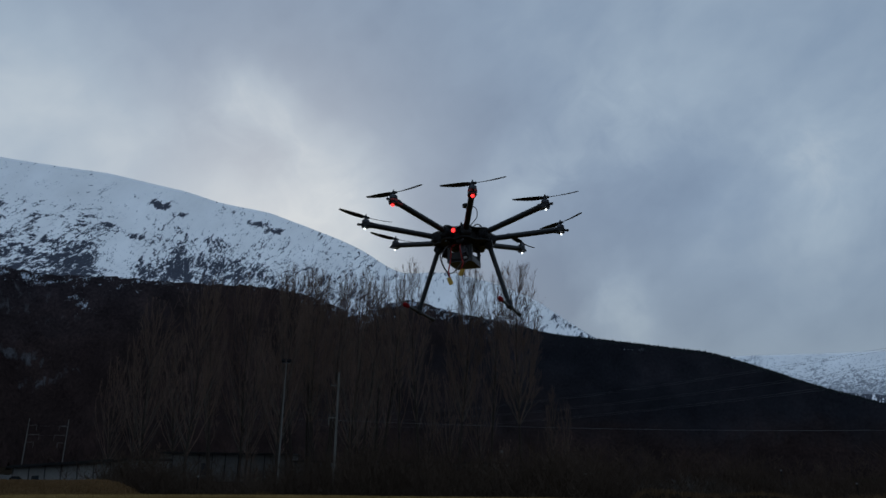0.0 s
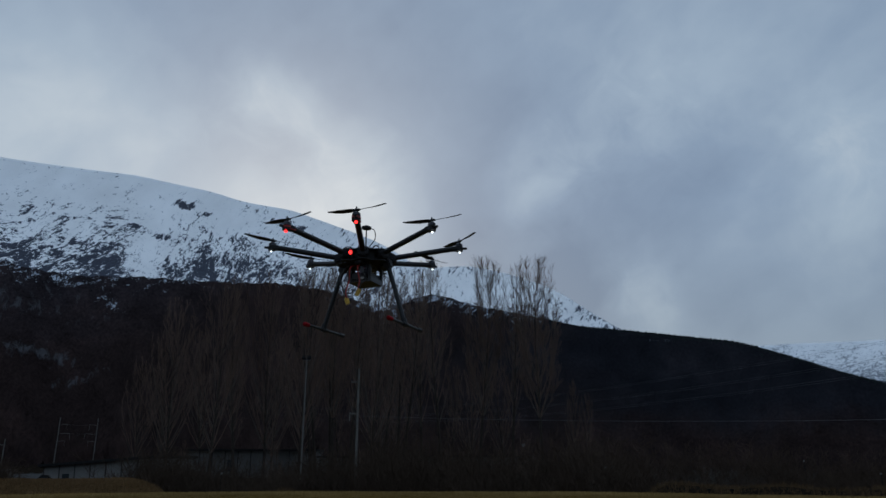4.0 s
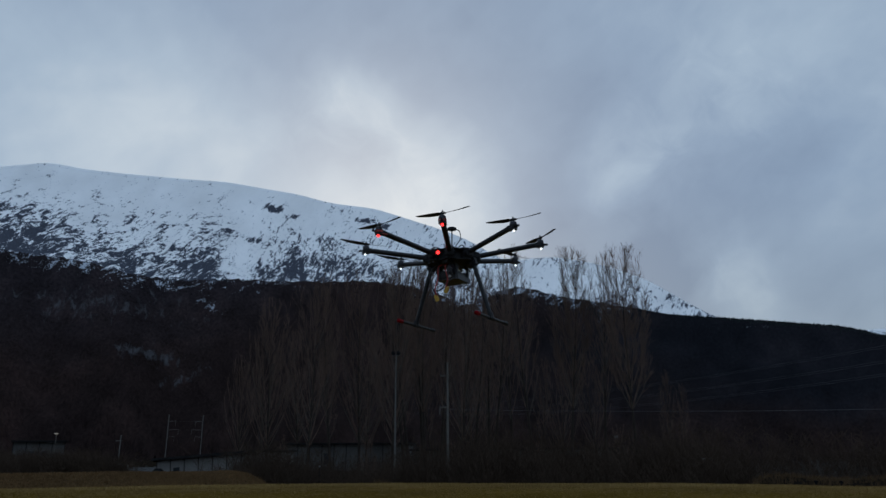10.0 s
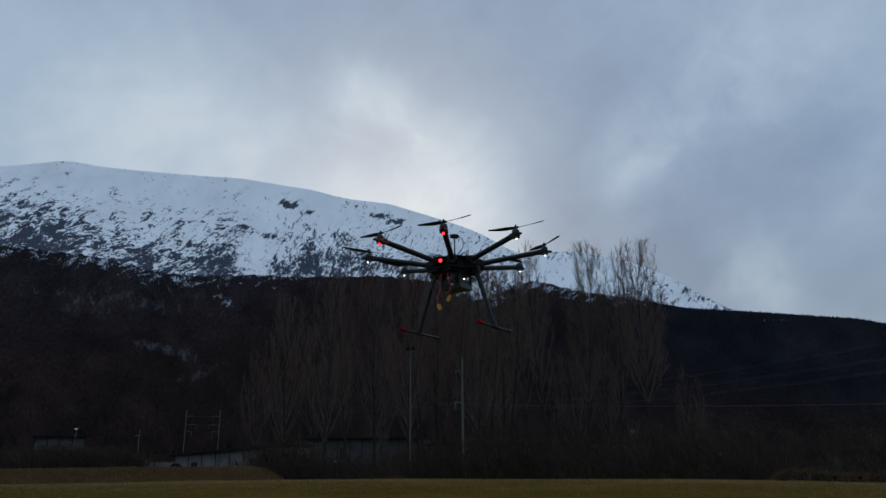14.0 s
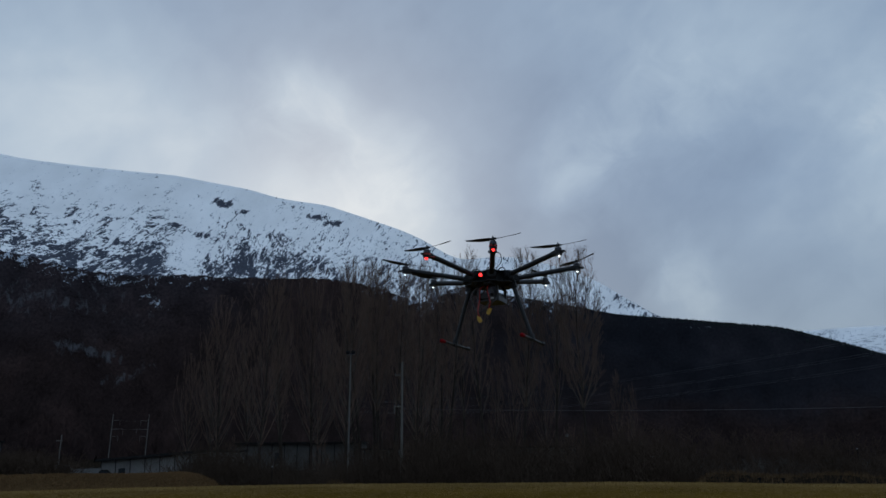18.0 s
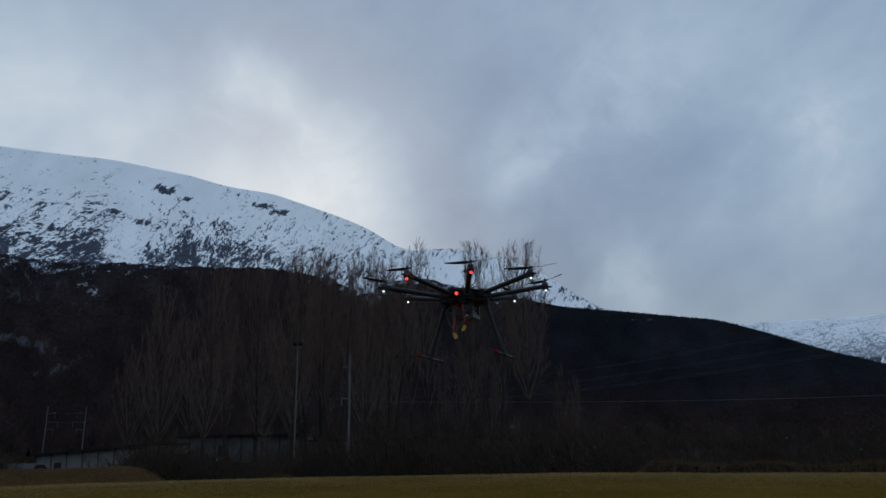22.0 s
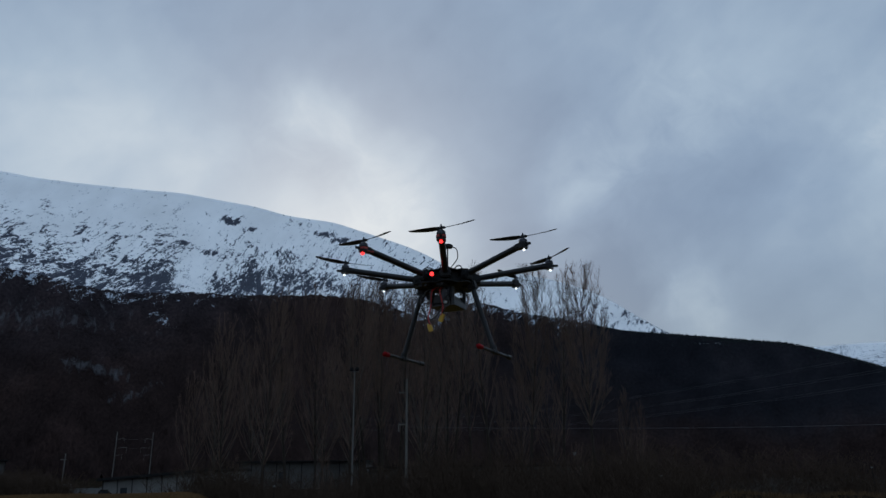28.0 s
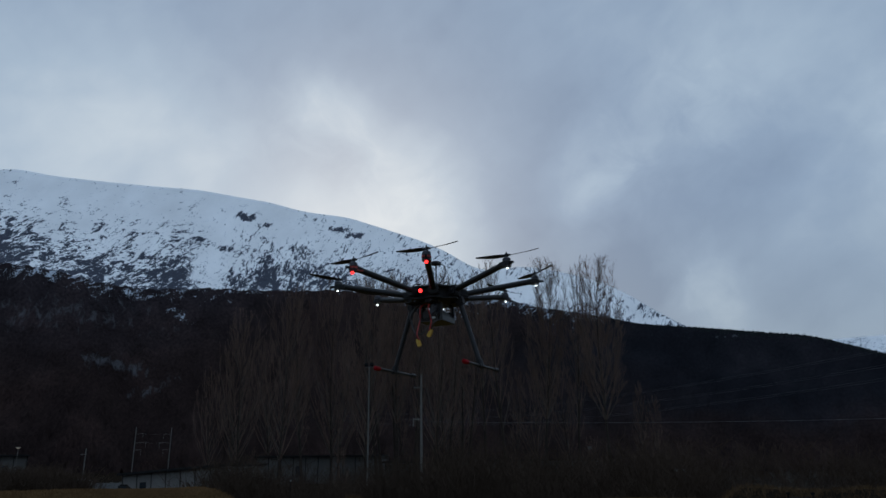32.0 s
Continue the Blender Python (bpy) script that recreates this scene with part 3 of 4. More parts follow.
# azimuth, elevation, half width, half height and strength of bare or snowed-up places on the face
OUTCROPS = [(-23.4, 18.8, 0.75, 0.26, 2.6), (-21.9, 18.25, 0.7, 0.17, 1.9), (-26.65, 16.6, 0.5, 0.22, 1.3), (-24.65, 16.35, 0.8, 0.2, 1.3), (-15.7, 18.2, 0.8, 0.16, 2.3), (-14.2, 17.8, 0.9, 0.18, 2.3),
            (-21.3, 15.7, 0.55, 0.7, 0.9), (-21.6, 14.3, 0.9, 0.8, 0.9), (-24.1, 13.8, 0.6, 0.8, 0.9), (-22.8, 14.3, 0.3, 0.8, 0.8), (-18.7, 16.3, 0.7, 0.6, 0.7), (-18.0, 14.7, 1.2, 0.9, 0.8), (-16.0, 14.2, 1.1, 0.4, 0.7),
            (-29.3, 13.7, 2.0, 1.0, 0.45), (-33.5, 14.4, 3.0, 1.2, 0.7), (-42.5, 14.6, 5.0, 1.6, 0.7), (-41.5, 16.7, 2.0, 0.4, 0.7), (9.0, 11.4, 0.3, 0.3, 1.5), (9.8, 10.7, 0.35, 0.2, 1.5)]
SNOWFIELDS = [(-26.2, 14.3, 1.2, 1.2, -1.0), (-11.0, 16.0, 3.5, 1.3, -0.35), (3.5, 13.2, 6.5, 1.3, -1.6), (-4.0, 13.4, 4.0, 1.7, -0.7), (9.5, 10.8, 2.5, 1.6, -0.65), (-13.6, 14.8, 1.3, 1.2, -0.4), (-19.8, 17.5, 1.5, 0.5, -0.3), (-34.0, 18.6, 6.0, 0.9, -0.35)]
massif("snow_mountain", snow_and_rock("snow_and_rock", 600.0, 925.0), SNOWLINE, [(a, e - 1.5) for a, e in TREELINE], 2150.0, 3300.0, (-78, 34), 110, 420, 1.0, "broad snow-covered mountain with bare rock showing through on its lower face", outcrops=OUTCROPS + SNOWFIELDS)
# most below 1 pales the far rock: distance haze put into its colour
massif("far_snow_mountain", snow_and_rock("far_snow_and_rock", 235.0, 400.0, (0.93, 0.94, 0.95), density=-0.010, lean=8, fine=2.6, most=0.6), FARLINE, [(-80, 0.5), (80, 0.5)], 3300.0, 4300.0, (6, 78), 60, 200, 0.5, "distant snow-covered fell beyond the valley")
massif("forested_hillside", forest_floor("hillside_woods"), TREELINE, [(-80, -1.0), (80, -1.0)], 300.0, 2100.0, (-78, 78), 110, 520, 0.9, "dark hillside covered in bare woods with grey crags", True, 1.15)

# spruces along the crest of the hillside, far woods
rng = random.Random(4)
verts, faces = [], []
for i in range(3000):
    if i < 2600:
        az, u = rng.uniform(9.0, 36.0), 1.0 - abs(rng.gauss(0, 0.012))
    else:
        az, u = rng.uniform(-6.0, 36.0), rng.uniform(0.93, 1.0)
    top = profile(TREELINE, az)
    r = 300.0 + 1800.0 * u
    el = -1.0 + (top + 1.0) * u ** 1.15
    base = polar(az, r, EYE + r * math.tan(radians(el)) - 4.0)
    h, wd, k = rng.uniform(5.0, 9.5), rng.uniform(1.6, 2.9), len(verts)
    turn = rng.uniform(0, 6)
    for lift, rad in ((0.1, 1.0), (0.55, 0.62)):
        for q in range(5):
            verts.append(base + Vector((wd * rad * math.cos(turn + q * 1.2566), wd * rad * math.sin(turn + q * 1.2566), h * lift)))
    verts.append(base + Vector((0, 0, h)))
    for q in range(5):
        faces.append((k + q, k + (q + 1) % 5, k + 5 + (q + 1) % 5, k + 5 + q))
        faces.append((k + 5 + q, k + 5 + (q + 1) % 5, k + 10))
tagged(sheet_mesh("spruce_wood", verts, faces, NEEDLES), "dark spruce wood along the hill crest", "woods", kind="stuff")


# ---- trees ----
class Bundle:
    """Collects tapered three-sided sticks for one mesh."""

    def __init__(self):
        self.verts, self.faces = [], []

    def stick(self, line, radii, sides=3):
        rings = []
        for i, p in enumerate(line):
            d = line[min(i + 1, len(line) - 1)] - line[max(i - 1, 0)]
            q = d.to_track_quat("Z", "Y")
            k = len(self.verts)
            for s in range(sides):
                a = s * math.tau / sides
                self.verts.append(p + q @ Vector((radii[i] * math.cos(a), radii[i] * math.sin(a), 0)))
            rings.append(k)
        for a, b in zip(rings, rings[1:]):
            for s in range(sides):
                t = (s + 1) % sides
                self.faces.append((a + s, a + t, b + t, b + s))
        return self


def grow(rng, start, way, length, bends, wander, lift):
    """A wandering line that bends upwards by lift."""
    line, d = [start.copy()], way.normalized()
    for i in range(bends):
        d = (d + Vector((rng.gauss(0, wander), rng.gauss(0, wander), rng.gauss(0, wander) + lift))).normalized()
        line.append(line[-1] + d * (length / bends))
    return line


def poplar(seed, height, wide, middle, fork, limbs, branches, twigs):
    """A bare poplar: straight trunk, steep limbs that leave it all the way up, branches and fine upright twigs."""
    rng = random.Random(seed)
    trunk, crown, stems = Bundle(), Bundle(), []
    girth = height * 0.0078
    main = grow(rng, Vector((0, 0, -0.6)), Vector((rng.gauss(0, 0.03), rng.gauss(0, 0.03), 1)), height * 0.95, 12, 0.028, 0.05)
    trunk.stick(main, [girth * (1.2 - 1.18 * (i / 12) ** 0.7) + 0.009 for i in range(13)], 8)

    def on(line, u):
        k = min(int(u * (len(line) - 1)), len(line) - 2)
        f = u * (len(line) - 1) - k
        return line[k].lerp(line[k + 1], f), (line[k + 1] - line[k]).normalized()

    def reach(z):
        """The crown's half width at a height."""
        q = (z / height - middle) / (1.0 - middle if z > height * middle else middle * 0.95)
        return height * wide * max(1.0 - abs(q) ** (2.4 if q > 0 else 1.6), 0.0) ** 0.55

    def side(d, spread):
        """A direction that leaves d by the angle spread, on a random side."""
        a = rng.uniform(0, math.tau)
        across = d.to_track_quat("Z", "Y") @ Vector((math.cos(a), math.sin(a), 0))
        return d * math.cos(spread) + across * math.sin(spread)

    for f in range(limbs):
        # limbs end all over the crown's dome and leave the trunk well below their ends
        v = (f + rng.random()) / limbs
        end_z = height * (0.50 + 0.50 * v ** 0.75)
        edge = reach(min(end_z, height * 0.985))
        rho = edge * (rng.uniform(0.75, 1.0) if v < 0.6 else math.sqrt(rng.uniform(0.1, 1.0)))
        start_z = max(end_z - rho * 2.3 - height * rng.uniform(0.06, 0.14), height * fork)
        start, along = on(main, min((start_z + 0.6) / (height * 0.95), 0.97))
        a = f * 2.4 + rng.uniform(-0.4, 0.4)
        line = []
        for i in range(9):
            s = i / 8
            w0 = rho * (1.0 - (1.0 - s) ** 1.55)
            line.append(Vector((start.x + math.cos(a) * w0 + rng.gauss(0, 0.025), start.y + math.sin(a) * w0 + rng.gauss(0, 0.025), start.z + (end_z - start.z) * s)))
        line[0] = start
        g = girth * (0.30 - 0.23 * v) * rng.uniform(0.8, 1.15)
        radii = [g * (1 - 0.96 * (i / 8) ** 0.65) + 0.0065 for i in range(9)]
        if f % 2 == 0 and len(stems) < 14:
            stems.append(Bundle().stick(line, radii, 6))
        else:
            crown.stick(line, radii, 4)
        for j in range(branches):
            q, d = on(line, rng.uniform(0.2, 1.0) ** 0.8)
            size = rng.uniform(0.6, 2.2)
            room = (height * 1.01 - q.z) * 1.1
            way = side(d, rng.uniform(0.2, 0.55))
            if (Vector((q.x, q.y, 0)) + Vector((way.x, way.y, 0)) * size).length > edge * 1.12:
                size *= 0.5
            br = grow(rng, q, way, max(min(size, room), 0.35), 4, 0.02, 0.10)
            crown.stick(br, [0.0125, 0.0115, 0.010, 0.008, 0.0055])
            for k in range(twigs):
                e, h = on(br, rng.uniform(0.1, 1.0))
                ln = min(rng.uniform(0.3, 0.95), max(height * 1.02 - e.z, 0.2))
                crown.stick(grow(rng, e, side(h, rng.uniform(0.2, 0.6)), ln, 2, 0.02, 0.08), [0.0070, 0.0060, 0.0036])
    return trunk, stems, crown


def tree_thing(name, seed, height, shape, label):
    root = empty(name, Matrix(), label, "tree", "bare poplars beyond the field")
    t, limbs, c = poplar(seed, height, *shape)
    sheet_mesh("trunk", t.verts, t.faces, SHADEBARK, root, True)
    for b in limbs:
        sheet_mesh("limb", b.verts, b.faces, BARK, root, True)
    tagged(sheet_mesh("crown", c.verts, c.faces, TWIGS, root), kind="stuff")
    return root


# crown half width and middle, lowest limb (all by tree height), limbs, branches on a limb, twigs on a branch
KINDS = [tree_thing("poplar", 11, 29.0, (0.100, 0.84, 0.34, 48, 15, 9), "tall bare poplar with steep grey limbs and fine brown twigs"),
         tree_thing("poplar", 23, 28.0, (0.086, 0.84, 0.34, 44, 14, 9), "tall bare poplar with a broad fan of upright twigs"),
         tree_thing("poplar", 37, 26.0, (0.070, 0.78, 0.30, 26, 9, 7), "slender bare poplar with few steep limbs"),
         tree_thing("poplar", 41, 25.0, (0.150, 0.74, 0.22, 36, 9, 6), "bare many-stemmed poplar with brown twigs"),
         tree_thing("poplar", 59, 24.0, (0.130, 0.76, 0.26, 34, 9, 6), "bare winter poplar with pale grey stems")]


def stand(x, y):
    return ground_height(x, y)


# azimuth, distance, elevation of the top, kind, turn
ROW = [(5.75, 88, 15.3, 0, 0), (0.6, 90, 15.4, 1, 40), (3.2, 99, 14.5, 2, 80), (7.9, 95, 5.8, 2, 200), (-1.95, 92, 15.5, 2, 10), (-5.3, 97, 14.9, 2, 120), (-7.6, 90, 14.9, 3, 220),
       (-10.4, 95, 14.6, 1, 150), (-12.9, 91, 14.6, 4, 170), (-15.6, 98, 14.0, 3, 20), (-17.6, 92, 13.8, 2, 300), (-19.6, 90, 13.2, 3, 260), (-22.4, 93, 11.4, 3, 75),
       (-24.6, 96, 7.0, 3, 30), (-11.6, 106, 14.8, 2, 330), (-3.6, 101, 14.6, 2, 250), (8.8, 100, 4.6, 2, 95), (-9.2, 108, 14.5, 2, 200)]
ROW += [(-12.0 + 1.3 * i, (104, 111, 101, 108)[i % 4], (13.8, 14.5, 14.1, 14.6)[i % 4], 2, 47 * i) for i in range(6)]
HEIGHTS = (29.0, 28.0, 26.0, 25.0, 24.0)
used = set()
for az, r, el, kind, turn in ROW:
    p = polar(az, r, 0)
    p.z = stand(p.x, p.y)
    size = (EYE + r * math.tan(radians(el)) - p.z) / HEIGHTS[kind]
    m = Matrix.Translation(p) @ Matrix.Rotation(radians(turn), 4, "Z")
    if kind in used:
        made = copy_thing(KINDS[kind], m)
    else:
        used.add(kind)
        made = KINDS[kind]
        made.matrix_world = m
    made.scale = (size, size, size)


# a looser second row behind
rng = random.Random(33)
for i in range(11):
    az, r, el = -23.0 + 26.0 * i / 10 + rng.uniform(-0.6, 0.6), rng.uniform(114, 132), rng.uniform(6.5, 9.5)
    k = (3, 4, 2)[i % 3]
    p = polar(az, r, 0)
    p.z = stand(p.x, p.y)
    made = copy_thing(KINDS[k], Matrix.Translation(p) @ Matrix.Rotation(rng.uniform(0, 6.28), 4, "Z"))
    size = (EYE + r * math.tan(radians(el)) - p.z) / HEIGHTS[k]
    made.scale = (size * 1.15, size * 1.15, size)

# young poplars between the tall ones
rng = random.Random(21)
for i in range(5):
    az, r = -21.0 + 26.0 * i / 4 + rng.uniform(-0.8, 0.8), rng.uniform(80, 87)
    if az < -21:
        r += 14.0
    p = polar(az, r, 0)
    made = copy_thing(KINDS[2 + i % 3], Matrix.Translation((p.x, p.y, stand(p.x, p.y))) @ Matrix.Rotation(rng.uniform(0, 6.28), 4, "Z"))
    size = rng.uniform(0.22, 0.36)
    made.scale = (size * 1.2, size * 1.2, size)
    tagged(made, "young bare poplar sapling among taller trees", "tree", "saplings under the poplars")


def shrub(seed, height, width, stems, label, material=SCRUB):
    rng = random.Random(seed)
    b = Bundle()
    for i in range(stems):
        a, out = rng.uniform(0, math.tau), rng.uniform(0.05, 1.0) * width
        foot = Vector((math.cos(a) * out * 0.55, math.sin(a) * out * 0.55, -0.2))
        line = grow(rng, foot, Vector((math.cos(a) * out / height, math.sin(a) * out / height, 1.0)), height * rng.uniform(0.5, 1.0), 4, 0.13, 0.08)
        b.stick(line, [0.026, 0.022, 0.017, 0.011, 0.005])
        for j in range(11):
            v = rng.uniform(0.15, 0.95)
            m = min(int(v * 4), 3)
            q = line[m].lerp(line[m + 1], v * 4 - m)
            t = rng.uniform(0, math.tau)
            b.stick(grow(rng, q, Vector((math.cos(t), math.sin(t), rng.uniform(0.2, 1.3))), rng.uniform(0.4, 1.1), 2, 0.14, 0.1), [0.012, 0.0095, 0.005])
    return tagged(sheet_mesh("shrub", b.verts, b.faces, material), label, "shrub", "scrub under the poplars")


SHRUBS = [shrub(3, 4.2, 3.2, 95, "dense brown leafless shrub in rough grass"), shrub(5, 5.2, 2.6, 85, "tall brown leafless shrub under the poplars"), shrub(8, 3.0, 3.4, 95, "low tangle of bare brown scrub")]
rng = random.Random(12)
for i in range(150):
    az = -26.5 + 63.0 * (i % 75) / 74 + rng.uniform(-0.5, 0.5)
    r = rng.uniform(64, 76) if i < 75 else rng.uniform(78, 100)
    if az < -21.5:
        az, r = rng.uniform(-23.6, -20.5), rng.uniform(68, 80)
    p = polar(az, r, 0)
    k = i % 3
    size = (rng.uniform(1.0, 1.5) if i < 75 else rng.uniform(1.3, 2.0)) * (1.25 if abs(az - 8.3) < 0.8 or abs(az + 6.7) < 0.8 else 1.0) * (0.85 if az > 10 else 0.85 if az < -13 else 1.0)
    m = Matrix.Translation((p.x, p.y, stand(p.x, p.y))) @ Matrix.Rotation(rng.uniform(0, 6.28), 4, "Z")
    ob = SHRUBS[k]
    if i > 2:
        ob = copy_thing(SHRUBS[k], m)
    else:
        ob.matrix_world = m
    ob.scale = (size * rng.uniform(0.9, 1.2), size, size)
for i in range(15):
    p = polar(-8.2 + 18.0 * i / 14 + rng.uniform(-0.4, 0.4), rng.uniform(77, 88), 0)
    ob = copy_thing(SHRUBS[(1, 0, 1, 2)[i % 4]], Matrix.Translation((p.x, p.y, stand(p.x, p.y))) @ Matrix.Rotation(rng.uniform(0, 6.28), 4, "Z"))
    size = rng.uniform(1.0, 1.7) * (1.0 if i % 4 != 3 else 1.5)
    ob.scale = (size, size, size)
BUSH = tagged(shrub(29, 4.2, 2.6, 230, "dense dark leafless bush behind the grassy bank"), "dense dark leafless bush behind the grassy bank", "shrub", "bushes by the yard")
for i in range(34):
    p = polar(-47.0 + 13.2 * i / 33 + rng.uniform(-0.4, 0.4), rng.uniform(66, 92), 0)
    m = Matrix.Translation((p.x, p.y, stand(p.x, p.y))) @ Matrix.Rotation(rng.uniform(0, 6.28), 4, "Z")
    ob = copy_thing(BUSH, m) if i else BUSH
    ob.matrix_world = m
    ob.scale = (1.1, 1.1, rng.uniform(0.8, 1.08))


GREYTWIGS = surface("pale_grey_twigs", ((0.045, 0.042, 0.039), (0.110, 0.104, 0.097)), 0.5, 0.95, 0, 0, 8, specular=0.1)
pale = shrub(17, 4.4, 2.4, 60, "pale grey leafless thicket at the field's far side", GREYTWIGS)
rng = random.Random(9)
for i in range(12):
    p = polar(14.2 + 0.72 * i + rng.uniform(-0.3, 0.3), rng.uniform(77, 88), 0)
    m = Matrix.Translation((p.x, p.y, stand(p.x, p.y))) @ Matrix.Rotation(rng.uniform(0, 6.28), 4, "Z")
    ob = copy_thing(pale, m) if i else pale
    ob.matrix_world = m
    size = rng.uniform(0.85, 1.25)
    ob.scale = (size, size, size)


# ---- octocopter ----
HUB = Vector((0.0, 3.9, 2.72))
drone = empty("octocopter", Matrix.Translation(HUB) @ Matrix.Rotation(radians(180 - 19.5), 4, "Z"), "black carbon-fibre octocopter hovering with red and white arm lights", "drone")


def plate(bm, radius, z, thick, notch=0.0):
    """An eight-lobed frame plate."""
    n = 64
    lower, upper = [], []
    for i in range(n):
        a = math.tau * i / n
        r = radius * (1.0 + notch * math.cos(8 * (a - radians(22.5 + 90))))
        lower.append(bm.verts.new((r * math.cos(a), r * math.sin(a), z)))
        upper.append(bm.verts.new((r * math.cos(a), r * math.sin(a), z + thick)))
    bm.faces.new(lower[::-1])
    bm.faces.new(upper)
    for i in range(n):
        j = (i + 1) % n
        bm.faces.new((lower[i], lower[j], upper[j], upper[i]))
    return bm


LOW = -0.058  # the frame hangs below the raised arm tips
part("bottom_plate", plate(bmesh.new(), 0.146, LOW - 0.040, 0.004, 0.11), CARBON, drone)
part("top_plate", plate(bmesh.new(), 0.140, LOW + 0.024, 0.004, 0.12), CARBON, drone)
core = bmesh.new()
plate(core, 0.092, LOW - 0.036, 0.060, 0.05)
for i in range(8):
    a = radians(22.5 + 45 * i)
    box(core, (0.034, 0.026, 0.056), (0.126 * math.cos(a), 0.126 * math.sin(a), LOW - 0.006), Matrix.Rotation(a, 4, "Z"), 0.003)
part("centre_frame", core, BLACK, drone)
dome = bmesh.new()
plate(dome, 0.080, LOW + 0.029, 0.012)
plate(dome, 0.062, LOW + 0.041, 0.008)
for x, y in ((0.05, -0.06), (-0.06, -0.05), (-0.02, 0.07)):
    box(dome, (0.045, 0.03, 0.014), (x, y, LOW + 0.034), Matrix.Rotation(0.5 * x * 20, 4, "Z"), 0.003)
part("electronics_cover", dome, BLACK, drone)
for a in range(8):
    leads = bmesh.new()
    c, s = math.cos(radians(45 * a + 12)), math.sin(radians(45 * a + 12))
    hose(leads, [(0.06 * c, 0.06 * s, LOW + 0.034), (0.095 * c, 0.095 * s, LOW + 0.050), (0.128 * c, 0.128 * s, LOW + 0.044), (0.152 * c, 0.152 * s, LOW + 0.018)], 0.0032, 6, 4)
    part("motor_lead", leads, BLACKWIRE, drone)


def blade(bm, sign):
    """One tapered, twisted propeller blade."""
    prev = None
    for i in range(9):
        u = i / 8
        x = sign * (0.012 + 0.152 * u)
        c = 0.010 + 0.026 * math.sin(math.pi * min(0.12 + u * 0.78, 1.0)) ** 0.8 * (1 - 0.35 * u)
        tilt = radians(24 - 17 * u) * sign
        dz = 0.010 * u * u
        ring = []
        for dy, th in ((-0.5, 0.0), (-0.15, 0.0022), (0.5, 0.0), (-0.15, -0.0014)):
            y, z = dy * c, th * (1.1 - u * 0.7)
            ring.append(bm.verts.new((x, y * math.cos(tilt) - z * math.sin(tilt), y * math.sin(tilt) + z * math.cos(tilt) + dz)))
        if prev:
            for k in range(4):
                bm.faces.new((prev[k], prev[(k + 1) % 4], ring[(k + 1) % 4], ring[k]))
        else:
            bm.faces.new(ring)
        prev = ring
    bm.faces.new(prev[::-1])


TIP = 0.52
TURNS = (65, 20, 120, 8, 150, 75, 35, 100)
for i in range(8):
    ang = 90 + 22.5 + 45 * i
    front = i in (0, 7)
    turn = Matrix.Rotation(radians(ang), 4, "Z")
    tube = bmesh.new()
    rod(tube, (0.115, 0, LOW - 0.002), (TIP - 0.02, 0, 0.004), 0.0150, 0.0150, 16)
    arm = part("arm", tube, CARBON, drone)
    arm.matrix_local = turn
    clamp = bmesh.new()
    box(clamp, (0.050, 0.050, 0.048), (0.146, 0, LOW - 0.002), None, 0.007)
    rod(clamp, (0.150, -0.031, LOW), (0.150, 0.031, LOW), 0.007, None, 8)
    box(clamp, (0.020, 0.056, 0.018), (0.128, 0, LOW - 0.032), None, 0.003)
    part("folding_joint", clamp, BLACK, arm)
    mount = bmesh.new()
    box(mount, (0.064, 0.040, 0.026), (TIP - 0.012, 0, 0.002), None, 0.007)
    rod(mount, (TIP, 0, -0.012), (TIP, 0, 0.014), 0.0215, 0.020, 18)
    box(mount, (0.03, 0.012, 0.012), (TIP + 0.030, 0, 0.004), None, 0.003)
    part("motor_mount", mount, BLACK, arm)
    if front:
        band = bmesh.new()
        rod(band, (TIP, 0, 0.000), (TIP, 0, 0.010), 0.0228, 0.0228, 18)
        box(band, (0.05, 0.0395, 0.010), (TIP - 0.022, 0, -0.004), None, 0.003)
        part("red_band", band, REDSHELL, arm, "red marker band of a front arm")
    motor = bmesh.new()
    rod(motor, (TIP, 0, 0.016), (TIP, 0, 0.028), 0.0210, 0.0195, 20)
    rod(motor, (TIP, 0, 0.028), (TIP, 0, 0.037), 0.0195, 0.009, 20)
    rod(motor, (TIP, 0, 0.037), (TIP, 0, 0.062), 0.0045, 0.003, 8)
    part("motor", motor, DARKMETAL, arm)
    prop = bmesh.new()
    blade(prop, 1)
    blade(prop, -1)
    box(prop, (0.040, 0.014, 0.010), (0, 0, 0), None, 0.002)
    rod(prop, (0, 0, -0.004), (0, 0, 0.009), 0.009, 0.006, 12)
    p = part("propeller", prop, BLACK, arm)
    p.matrix_local = Matrix.Translation((TIP, 0, 0.045)) @ Matrix.Rotation(radians(TURNS[i]), 4, "Z")
    lamp = bmesh.new()
    ball(lamp, (TIP + 0.004, 0, -0.019), 0.0085 if front else 0.0052, 0.9, 12, 8)
    part("arm_light", lamp, RED_LIGHT if front else WHITE_LIGHT, arm, "glowing red arm light" if front else "glowing white arm light")

